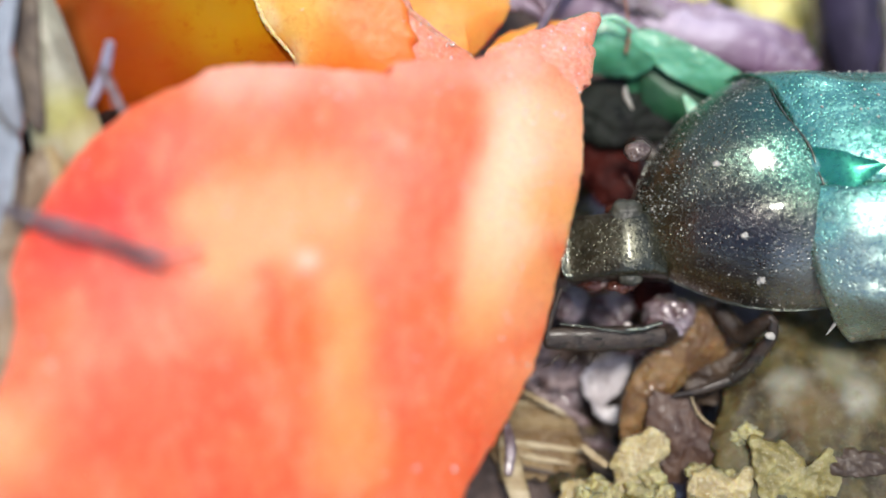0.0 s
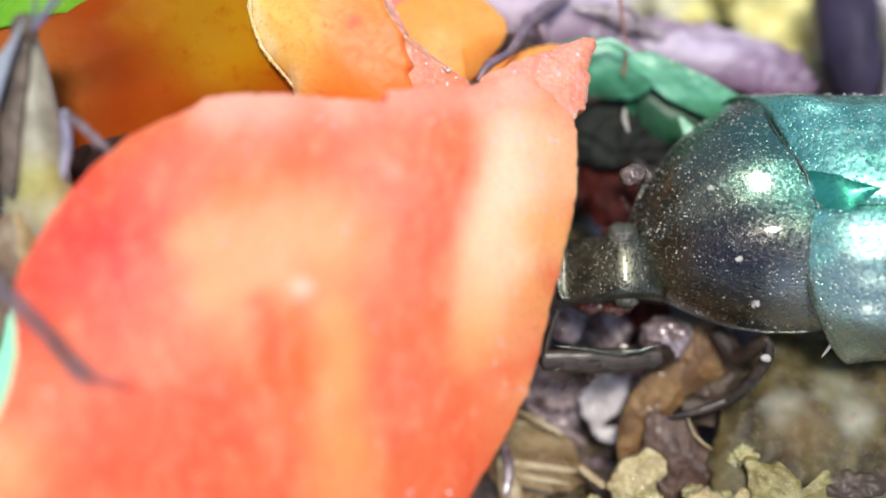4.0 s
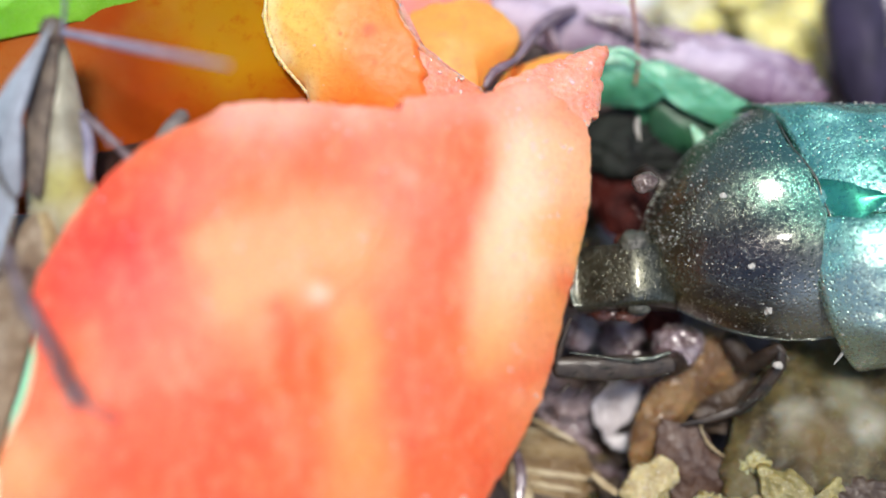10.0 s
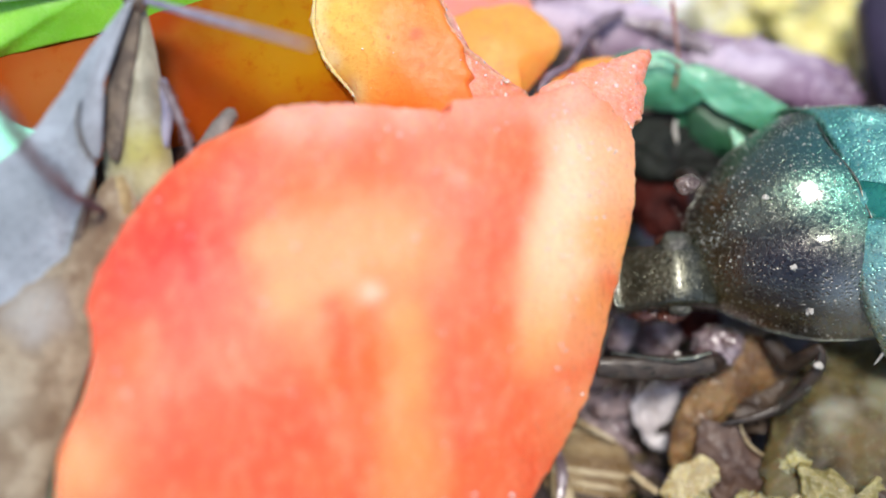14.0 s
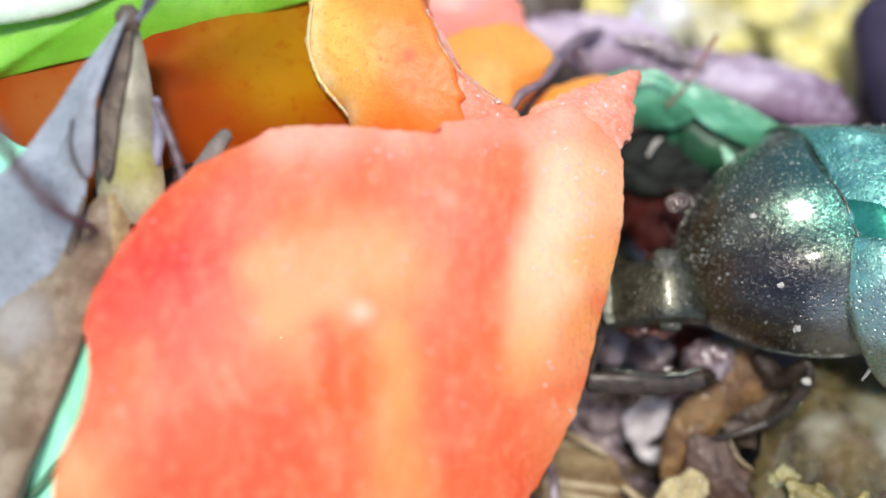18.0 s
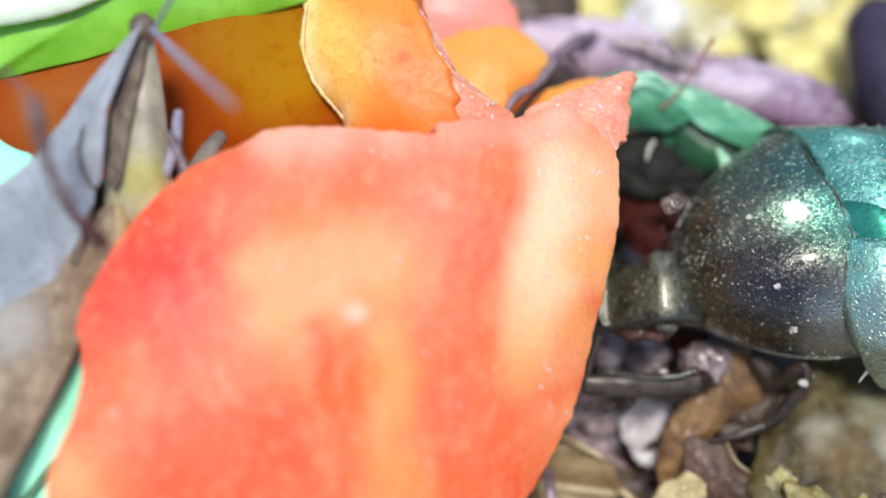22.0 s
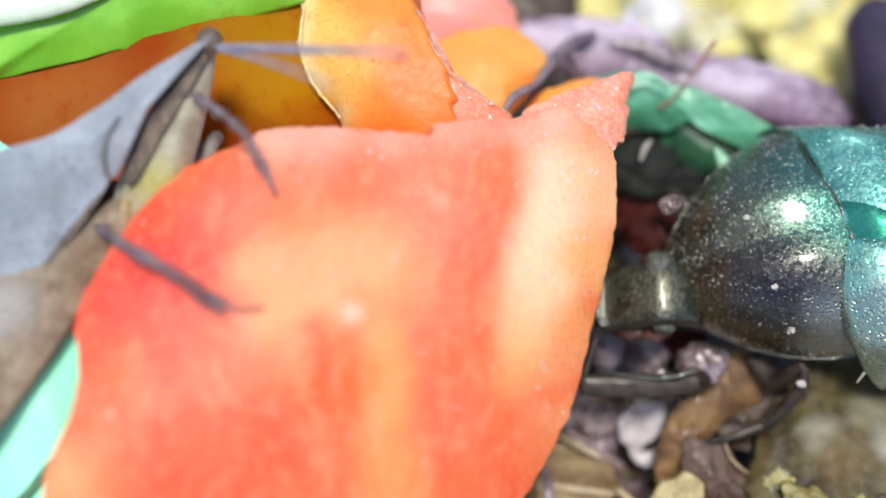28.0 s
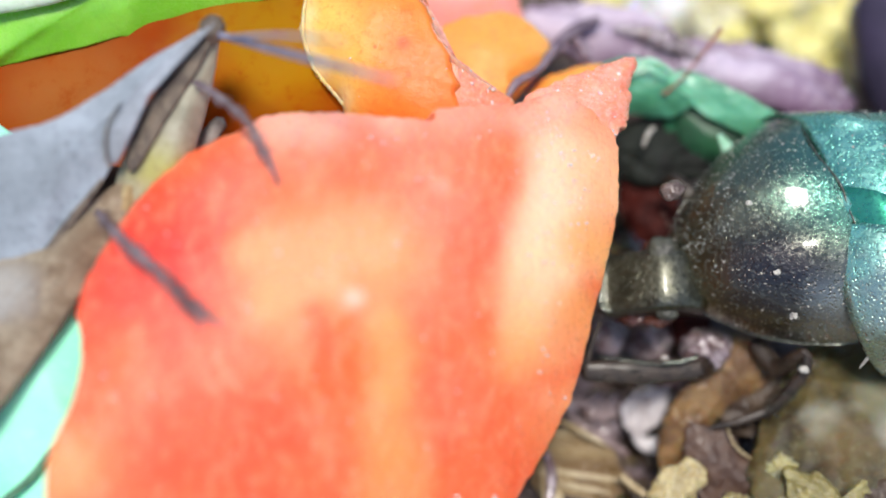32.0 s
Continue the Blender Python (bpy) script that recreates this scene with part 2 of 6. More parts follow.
    if wet:
        # scattered films of juice with a lively surface of their own
        w = nd.new("ShaderNodeMath")
        w.operation = "MULTIPLY"
        grain = where
        ln.new(ramp(noise_of(wet_size, 3.0, 0.6), 0.52, 0.62), w.inputs[0])
        w.inputs[1].default_value = wet
        ln.new(w.outputs[0], bsdf.inputs["Coat Weight"])
        cb = nd.new("ShaderNodeBump")
        cb.inputs["Strength"].default_value = 1.0
        cb.inputs["Distance"].default_value = 0.16 * MM
        ln.new(noise_of(wet_size * 0.7, 2.0, 0.5), cb.inputs["Height"])
        ln.new(cb.outputs[0], bsdf.inputs["Coat Normal"])
    return m


TOMATO = mat("tomato_flesh", (0.80, 0.088, 0.023), (0.82, 0.135, 0.038), (0.90, 0.42, 0.23), coarse=3.0, fine=0.2, rough=0.42, bump=0.065, sss=0.4, stretch=(1, 0.5, 0.5),
             radius=(0.6, 0.24, 0.10), coat=0.06, c3_amount=0.28, mottle=0.24, pits=0.15, pit_size=0.2, wet=1.0, wet_size=0.17, coat_rough=0.08, patches=(
                 ((-5.88, 14.97, 12.98), 3.2, (0.84, 0.267, 0.078), 0.8),
                 ((-3.46, 15.65, 13.01), 2.2, (0.84, 0.285, 0.090), 0.8),
                 ((-3.15, 11.28, 10.68), 1.4, (0.86, 0.285, 0.074), 0.75),
                 ((-3.23, 12.92, 11.55), 1.3, (0.86, 0.313, 0.082), 0.8),
                 ((-3.00, 9.64, 9.81), 1.6, (0.86, 0.285, 0.074), 0.75),
                 ((-4.57, 12.86, 11.30), 1.5, (0.80, 0.110, 0.002), 1.0), ((-4.70, 13.54, 11.66), 1.2, (0.80, 0.110, 0.002), 1.0),
                 ((-4.91, 13.82, 11.81), 0.7, (0.80, 0.129, 0.010), 0.8),
                 ((-1.53, 15.30, 10.89), 1.5, (0.83, 0.17, 0.075), 0.6),
                 ((-1.36, 12.72, 9.52), 1.7, (0.82, 0.15, 0.065), 0.6),
                 ((-8.26, 12.37, 11.26), 2.8, (0.80, 0.078, 0.016), 0.8),
                 ((2.05, 20.77, 9.84), 1.85, (0.89, 0.61, 0.40), 0.85),
                 ((1.72, 18.24, 9.62), 1.7, (0.89, 0.61, 0.38), 0.9),
                 ((1.13, 16.17, 9.09), 1.7, (0.88, 0.54, 0.28), 0.85),
                 ((1.9, 19.5, 9.7), 1.4, (0.89, 0.61, 0.39), 0.85), ((1.42, 17.2, 9.35), 1.35, (0.885, 0.58, 0.34), 0.85), ((0.88, 15.3, 8.7), 1.1, (0.87, 0.47, 0.20), 0.75),
                 ((0.62, 14.66, 8.29), 1.3, (0.86, 0.38, 0.13), 0.7),
                 ((1.69, 13.18, 6.37), 1.6, (0.86, 0.24, 0.085), 0.6),
                 ((3.18, 21.25, 8.40), 1.5, (0.89, 0.478, 0.246), 0.8), ((3.08, 22.73, 9.18), 1.4, (0.86, 0.331, 0.164), 0.7),
                 ((2.99, 19.12, 7.27), 1.3, (0.86, 0.368, 0.098), 0.8), ((2.43, 17.16, 6.22), 1.1, (0.86, 0.313, 0.082), 0.7), ((3.83, 20.78, 7.01), 1.2, (0.89, 0.460, 0.221), 0.8), ((3.83, 18.93, 6.03), 1.0, (0.88, 0.423, 0.148), 0.7), ((3.35, 16.91, 4.96), 1.1, (0.87, 0.331, 0.107), 0.7), ((2.43, 14.70, 4.91), 1.1, (0.86, 0.30, 0.11), 0.7),
                 ((-9.42, 15.37, 12.52), 2.8, (0.79, 0.032, 0.018), 1.0), ((-7.86, 18.02, 12.34), 2.0, (0.83, 0.138, 0.094), 0.6), ((-1.36, 17.31, 11.96), 1.6, (0.84, 0.156, 0.082), 0.5),
                 ((-7.08, 15.45, 13.34), 0.9, (0.84, 0.27, 0.075), 0.6), ((-6.45, 14.21, 12.65), 0.8, (0.84, 0.27, 0.075), 0.6), ((-3.27, 13.69, 12.29), 0.8, (0.85, 0.30, 0.08), 0.7), ((-3.19, 12.02, 11.37), 0.8, (0.85, 0.29, 0.075), 0.7), ((-3.10, 10.35, 10.45), 0.8, (0.85, 0.27, 0.07), 0.6),
                 ((-5.24, 14.01, 12.51), 0.5, (0.74, 0.085, 0.001), 1.0), ((-5.05, 13.46, 12.20), 0.68, (0.72, 0.078, 0.001), 1.0), ((-4.86, 12.91, 11.89), 0.72, (0.72, 0.078, 0.001), 1.0), ((-4.69, 12.28, 11.55), 0.65, (0.75, 0.085, 0.003), 0.85),
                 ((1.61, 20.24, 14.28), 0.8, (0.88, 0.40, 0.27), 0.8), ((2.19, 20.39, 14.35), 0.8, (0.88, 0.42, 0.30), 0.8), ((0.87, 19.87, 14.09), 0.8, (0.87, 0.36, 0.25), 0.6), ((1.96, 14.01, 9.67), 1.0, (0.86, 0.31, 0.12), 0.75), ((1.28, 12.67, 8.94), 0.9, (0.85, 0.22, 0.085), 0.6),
                 ((-12.04, 10.39, 9.98), 1.6, (0.86, 0.294, 0.090), 0.7),
                 ((-2.24, 19.72, 12.11), 2.6, (0.85, 0.221, 0.139), 0.6),
                 ((-6.08, 19.72, 12.11), 2.2, (0.85, 0.230, 0.139), 0.6),
                 # pale pink rim highlight along the top edge, painted as patches
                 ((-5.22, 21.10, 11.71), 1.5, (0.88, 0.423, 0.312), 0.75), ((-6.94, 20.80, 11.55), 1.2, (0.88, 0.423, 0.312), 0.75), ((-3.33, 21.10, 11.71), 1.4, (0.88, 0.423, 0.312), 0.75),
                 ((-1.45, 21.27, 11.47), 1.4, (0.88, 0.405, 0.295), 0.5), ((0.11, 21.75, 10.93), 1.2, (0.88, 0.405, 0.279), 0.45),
                 # the first of these small pale patches is a painted glint
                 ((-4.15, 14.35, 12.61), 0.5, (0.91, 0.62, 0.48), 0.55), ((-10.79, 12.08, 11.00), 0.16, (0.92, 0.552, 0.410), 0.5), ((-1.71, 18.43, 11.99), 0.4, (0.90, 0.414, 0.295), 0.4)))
PEEL = mat("pepper_orange", (0.76, 0.165, 0.018), (0.80, 0.235, 0.028), (0.68, 0.115, 0.015), coarse=2.5, fine=0.22, rough=0.5, bump=0.04, sss=0.25,
           radius=(1.2, 0.5, 0.15), coat=0.0, c3_amount=0.4, patches=(
               ((-6.55, 25.82, 9.69), 2.8, (0.86, 0.52, 0.11), 0.95), ((-5.88, 24.48, 8.98), 2.2, (0.86, 0.52, 0.12), 0.9), ((-6.43, 25.28, 8.84), 0.8, (0.88, 0.70, 0.34), 0.8),
               ((-6.41, 26.59, 11.39), 0.6, (0.89, 0.66, 0.30), 0.75), ((-6.53, 25.82, 11.08), 0.65, (0.89, 0.68, 0.32), 0.8), ((-6.51, 25.07, 10.66), 0.6, (0.89, 0.70, 0.36), 0.85), ((-6.09, 24.15, 10.14), 0.6, (0.89, 0.70, 0.36), 0.85), ((-5.25, 23.29, 9.53), 0.6, (0.88, 0.62, 0.28), 0.8),
               ((-3.07, 25.0, 10.08), 0.3, (0.26, 0.04, 0.008), 0.85), ((-2.9, 23.4, 10.9), 0.12, (0.35, 0.05, 0.01), 0.7), ((-4.0, 24.6, 10.6), 0.1, (0.45, 0.09, 0.01), 0.7), ((-2.30, 24.04, 9.88), 2.0, (0.82, 0.20, 0.04), 0.6)))
RIMCELLS = mat("pepper_broken_cells", (0.84, 0.52, 0.18), (0.88, 0.64, 0.30), (0.90, 0.74, 0.46), coarse=0.4, fine=0.12, rough=0.4, bump=0.06, sss=0.6, c3_amount=0.6)
PINK_EDGE = mat("pepper_cut_edge", (0.84, 0.26, 0.16), (0.86, 0.33, 0.22), (0.9, 0.6, 0.5), coarse=1.2, fine=0.2, rough=0.3, bump=0.08, sss=0.6, wet=1.0, wet_size=0.3)
PEEL_LIGHT = mat("pepper_yellow_orange", (0.80, 0.30, 0.05), (0.80, 0.36, 0.075), (0.78, 0.22, 0.08), coarse=2.0, rough=0.55, bump=0.02, sss=0.5)
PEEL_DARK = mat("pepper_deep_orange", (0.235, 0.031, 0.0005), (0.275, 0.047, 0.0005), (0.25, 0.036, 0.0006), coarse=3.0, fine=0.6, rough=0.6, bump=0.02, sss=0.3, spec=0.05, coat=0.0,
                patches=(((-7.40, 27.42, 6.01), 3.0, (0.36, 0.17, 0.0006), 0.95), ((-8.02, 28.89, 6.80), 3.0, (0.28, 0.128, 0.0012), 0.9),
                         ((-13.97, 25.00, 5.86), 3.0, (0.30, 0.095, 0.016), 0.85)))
PINK = mat("pepper_pink", (0.80, 0.26, 0.18), (0.75, 0.30, 0.26), coarse=2.0, rough=0.45, sss=0.4)
LEAF = mat("leaf_green", (0.18, 0.48, 0.03), (0.24, 0.56, 0.05), (0.14, 0.36, 0.02), coarse=2.5, fine=0.4, rough=0.28, bump=0.03, coat=0.3, sss=0.2, radius=(0.3, 0.6, 0.1))
MINT = mat("leaf_mint", (0.27, 0.86, 0.57), (0.35, 0.90, 0.64), (0.42, 0.92, 0.70), coarse=3.0, fine=0.4, rough=0.6, bump=0.03, sss=0.2, radius=(0.3, 0.6, 0.3))
POD = mat("leek_green", (0.05, 0.23, 0.12), (0.11, 0.39, 0.235), (0.22, 0.50, 0.36), coarse=0.9, fine=0.3, rough=0.5, bump=0.03, coat=0.1, sss=0.2, stretch=(0.3, 1, 1, 0, 0, 22))
# darker leek green; the patches paint the shade towards the fold's foot
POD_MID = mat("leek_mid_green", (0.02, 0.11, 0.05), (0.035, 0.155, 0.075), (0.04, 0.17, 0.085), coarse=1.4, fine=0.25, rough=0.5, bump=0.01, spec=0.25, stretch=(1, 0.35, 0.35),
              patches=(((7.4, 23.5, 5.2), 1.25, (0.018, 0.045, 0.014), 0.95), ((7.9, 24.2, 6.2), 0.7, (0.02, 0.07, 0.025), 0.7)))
POD_PALE = mat("leek_pale_green", (0.16, 0.42, 0.25), (0.28, 0.56, 0.38), (0.4, 0.64, 0.5), coarse=0.7, fine=0.25, rough=0.4, bump=0.03, coat=0.2, sss=0.2)
# leek green darkened for the underside, its shade put into the colour
POD_SHADED = mat("leek_shaded_green", (0.012, 0.06, 0.028), (0.022, 0.10, 0.042), (0.02, 0.075, 0.04), coarse=1.2, fine=0.3, rough=0.45, bump=0.03)
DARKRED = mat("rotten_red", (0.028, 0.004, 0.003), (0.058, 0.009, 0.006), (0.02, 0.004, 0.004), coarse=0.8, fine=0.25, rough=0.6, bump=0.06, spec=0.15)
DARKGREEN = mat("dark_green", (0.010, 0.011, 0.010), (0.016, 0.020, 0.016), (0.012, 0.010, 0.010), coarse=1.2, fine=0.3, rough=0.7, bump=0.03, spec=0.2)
ONION = mat("onion_skin", (0.21, 0.14, 0.20), (0.47, 0.385, 0.475), (0.64, 0.58, 0.65), coarse=1.3, fine=0.3, rough=0.55, bump=0.04, coat=0.0,
            patches=(((13.55, 27.52, 3.19), 2.6, (0.11, 0.05, 0.10), 0.9), ((11.69, 28.12, 2.93), 1.4, (0.18, 0.095, 0.17), 0.7), ((6.26, 30.33, 2.94), 1.3, (0.2, 0.13, 0.19), 0.6)), stretch=(0.35, 1, 1, 0, 0, 15))
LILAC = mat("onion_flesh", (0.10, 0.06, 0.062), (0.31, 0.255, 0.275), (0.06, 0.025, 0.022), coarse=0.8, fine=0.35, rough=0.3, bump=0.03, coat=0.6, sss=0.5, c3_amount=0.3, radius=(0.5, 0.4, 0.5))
CRUMB = mat("corn_crumb", (0.56, 0.49, 0.16), (0.78, 0.72, 0.30), (0.82, 0.80, 0.56), coarse=1.2, fine=0.25, rough=0.5, bump=0.06, sss=0.5, radius=(0.6, 0.5, 0.2))
CRUMB_PALE = mat("pale_crumb", (0.50, 0.46, 0.26), (0.62, 0.60, 0.42), (0.75, 0.73, 0.62), coarse=1.2, fine=0.25, rough=0.5, bump=0.06, sss=0.5, radius=(0.6, 0.5, 0.2))
GREYPALE = mat("grey_mould", (0.58, 0.58, 0.58), (0.72, 0.72, 0.72), (0.8, 0.8, 0.8), coarse=1.2, fine=0.25, rough=0.6, bump=0.06, sss=0.4)
GREYGREEN = mat("mouldy_grey", (0.34, 0.34, 0.24), (0.56, 0.56, 0.46), (0.66, 0.66, 0.6), coarse=1.6, fine=0.3, rough=0.6, bump=0.08, sss=0.3)
CRUMB_WET = mat("wet_crumb", (0.246, 0.202, 0.0788), (0.394, 0.349, 0.162), (0.513, 0.483, 0.296), coarse=0.6, fine=0.15, rough=0.4, bump=0.05, sss=0.9, radius=(0.9, 0.7, 0.3), wet=1.0, wet_size=0.35)
MUSH = mat("olive_mush", (0.038, 0.026, 0.008), (0.105, 0.082, 0.028), (0.19, 0.17, 0.105), coarse=1.1, fine=0.3, rough=0.55, bump=0.05, coat=0.0, spec=0.3, sss=0.7,
           patches=(((11.58, 14.43, 2.75), 0.85, (0.34, 0.33, 0.25), 0.8), ((13.95, 14.21, 2.81), 0.9, (0.34, 0.33, 0.26), 0.85), ((13.26, 15.34, 2.82), 0.9, (0.24, 0.23, 0.15), 0.7), ((12.16, 13.54, 2.98), 1.2, (0.12, 0.075, 0.02), 0.8)))
PLUM = mat("plum_skin", (0.022, 0.017, 0.034), (0.04, 0.03, 0.06), (0.07, 0.06, 0.10), coarse=1.5, fine=0.3, rough=0.6, bump=0.03, coat=0.0, spec=0.25)
VEIN = mat("leaf_vein", (0.05, 0.14, 0.08), (0.08, 0.20, 0.11), coarse=0.8, fine=0.2, rough=0.5, bump=0.02)
MIDRIB = mat("leaf_midrib", (0.62, 0.74, 0.55), (0.72, 0.80, 0.64), (0.8, 0.86, 0.74), coarse=1.5, fine=0.3, rough=0.3, bump=0.02, coat=0.3, sss=0.4, radius=(0.4, 0.6, 0.3))
PALE = mat("pale_fibre", (0.55, 0.52, 0.62), (0.70, 0.68, 0.74), (0.8, 0.8, 0.85), coarse=1.0, fine=0.3, rough=0.45, bump=0.04, sss=0.3)
WHITE = mat("white_membrane", (0.42, 0.38, 0.385), (0.66, 0.63, 0.64), (0.27, 0.21, 0.21), coarse=0.8, fine=0.2, rough=0.3, bump=0.08, coat=0.3, c3_amount=0.7)
STRAW = mat("straw_chip", (0.328, 0.246, 0.123), (0.476, 0.394, 0.246), (0.131, 0.0656, 0.0246), coarse=0.5, fine=0.12, rough=0.5, bump=0.06, stretch=(0.15, 1, 1, 0, 0, 15), c3_amount=0.8)
BROWN_SKIN = mat("brown_skin", (0.115, 0.058, 0.022), (0.22, 0.125, 0.048), (0.06, 0.03, 0.022), coarse=1.0, fine=0.2, rough=0.5, bump=0.08, coat=0.15, spec=0.3, sss=0.4)
CHIP = mat("brown_chip", (0.156, 0.0936, 0.0351), (0.265, 0.187, 0.0858), (0.0702, 0.0351, 0.0156), coarse=0.5, fine=0.1, rough=0.5, bump=0.06, stretch=(0.15, 1, 1, 0, 0, 10), c3_amount=0.8)
HUSK = mat("dark_husk", (0.045, 0.027, 0.0165), (0.075, 0.0495, 0.0315), (0.12, 0.09, 0.06), coarse=1.0, fine=0.25, rough=0.5, bump=0.06, coat=0.05)
WITHERED = mat("withered_leaf", (0.028, 0.012, 0.009), (0.05, 0.024, 0.018), (0.06, 0.034, 0.028), coarse=1.0, fine=0.25, rough=0.85, bump=0.05, spec=0.15)
SHRED = mat("onion_shred", (0.15, 0.10, 0.095), (0.27, 0.20, 0.195), (0.40, 0.34, 0.34), coarse=0.7, fine=0.2, rough=0.35, bump=0.06, coat=0.2)
PLUM_BROWN = mat("plum_brown_husk", (0.05, 0.024, 0.016), (0.085, 0.045, 0.028), (0.17, 0.125, 0.095), coarse=0.7, fine=0.16, rough=0.55, bump=0.05, coat=0.05, c3_amount=0.4)
CHEESE = mat("tan_food", (0.34, 0.265, 0.12), (0.50, 0.42, 0.225), (0.64, 0.58, 0.40), coarse=0.7, fine=0.14, rough=0.38, bump=0.07, sss=0.6, radius=(0.8, 0.6, 0.25), wet=0.8, wet_size=0.3, c3_amount=0.6)
CHEESE_OLIVE = mat("olive_food", (0.20, 0.165, 0.055), (0.34, 0.295, 0.125), (0.50, 0.46, 0.29), coarse=0.8, fine=0.14, rough=0.4, bump=0.07, sss=0.6, radius=(0.8, 0.6, 0.25), wet=0.6, wet_size=0.3, c3_amount=0.5)
SOIL = mat("compost", (0.035, 0.022, 0.02), (0.09, 0.06, 0.05), (0.20, 0.15, 0.14), coarse=1.8, fine=0.4, rough=0.55, bump=0.25, coat=0.1, c3_amount=0.5)

JUICE = mat("juice", (0.95, 0.88, 0.82), (0.98, 0.92, 0.88), coarse=1.0, rough=0.12, bump=0.0, sss=0.0, coat=1.0, coat_rough=0.02, trans=0.5)

# ---- ground ----
MOUNDS = [((-8.06, 17.81, 6.57), 6.5, 6.5), ((-0.53, 30.03, 4.00), 6.0, 4.0), ((-13.01, 28.85, 3.38), 9.0, 2.5), ((7.65, 20.04, 2.09), 4.0, -1.5), ((12.0, 38.0, 0.0), 8.0, -5.5)]


def height(x, y):
    p = Vector((x, y, 0))
    h = 1.0 * noise.noise(p / 5) + 0.7 * noise.noise(p / 1.9 + Vector((9, 2, 1))) + 0.3 * noise.noise(p / 0.8)
    far = max(0.0, math.hypot(x, y - 24) - 40)
    h *= 1 + min(8.0, far / 60)
    for m, r, a in MOUNDS:
        d2 = (x - m[0]) ** 2 + (y - m[1]) ** 2
        h += a * math.exp(-d2 / (2 * r * r))
    return h - 3.4


def ground():
    fine = [i * 0.45 for i in range(-75, 76)]
    out = [40, 48, 58, 70, 85, 105, 140, 200, 320, 600, 1300, 3000, 8000]
    axis = [-v for v in reversed(out)] + fine + out
    bm = bmesh.new()
    grid = [[bm.verts.new((x, 23 + y, height(x, 23 + y))) for x in axis] for y in axis]
    for j in range(len(axis) - 1):
        for i in range(len(axis) - 1):
            bm.faces.new((grid[j][i], grid[j][i + 1], grid[j + 1][i + 1], grid[j + 1][i]))
    me = to_mesh("ground", bm, Vector())
    me.materials.append(SOIL)
    return tagged(new("ground", me), "dark moist compost heap of rotting kitchen scraps", "compost", kind="structure")


ground()

# ---- fruit pieces ----
def piece(name, label, category, outline, skin, flesh, dome, thick, **more):
    """A scrap with its skin on top and a paler flesh layer below it."""
    n = len(outline)
    c = sum((V(p) for p in outline), Vector()) / n
    root = thing(name, label, category, tuple(c - OUT * thick))
    part("skin", slab(outline, dome=dome, thick=thick * 0.45, **more), skin, root)
    inner = [tuple(c + (V(p) - c) * 0.985 - OUT * thick * 0.5) for p in outline]
    part("flesh", slab(inner, dome=dome * 0.8, thick=thick * 0.6, n=70, rings=6, lump=0.1, seed=3), flesh, root, "paler flesh side")
    return root


def droplets(root, of, count, seed, keep, big=1.0):
    """Tiny beads of juice sitting on the upper face of a part."""
    rnd = random.Random(seed)
    ob = [c for c in root.children if c.name.split(".")[0] == of][0]
    spots = [(v.co / MM + BASES[ob.name], v.normal.copy()) for v in ob.data.vertices if v.normal.dot(OUT) > 0.72]
    bm = bmesh.new()
    made = 0
    while made < count:
        p, nor = rnd.choice(spots)
        if not keep(p, rnd):
            continue
        p = p + RIGHT * rnd.uniform(-0.2, 0.2) * nor.dot(OUT)
        r = (0.018 + 0.03 * rnd.random() ** 2) * big
        a, b = rnd.uniform(0.7, 1.8), rnd.uniform(0.7, 1.8)
        for q in bmesh.ops.create_icosphere(bm, subdivisions=2, radius=r)["verts"]:
            q.co = p + Vector((q.co.x * a, q.co.y * b, q.co.z)) + nor * r * 0.2
        made += 1
    tagged(part("juice_film", bm, JUICE, root, "clear beads of juice"), kind="stuff")


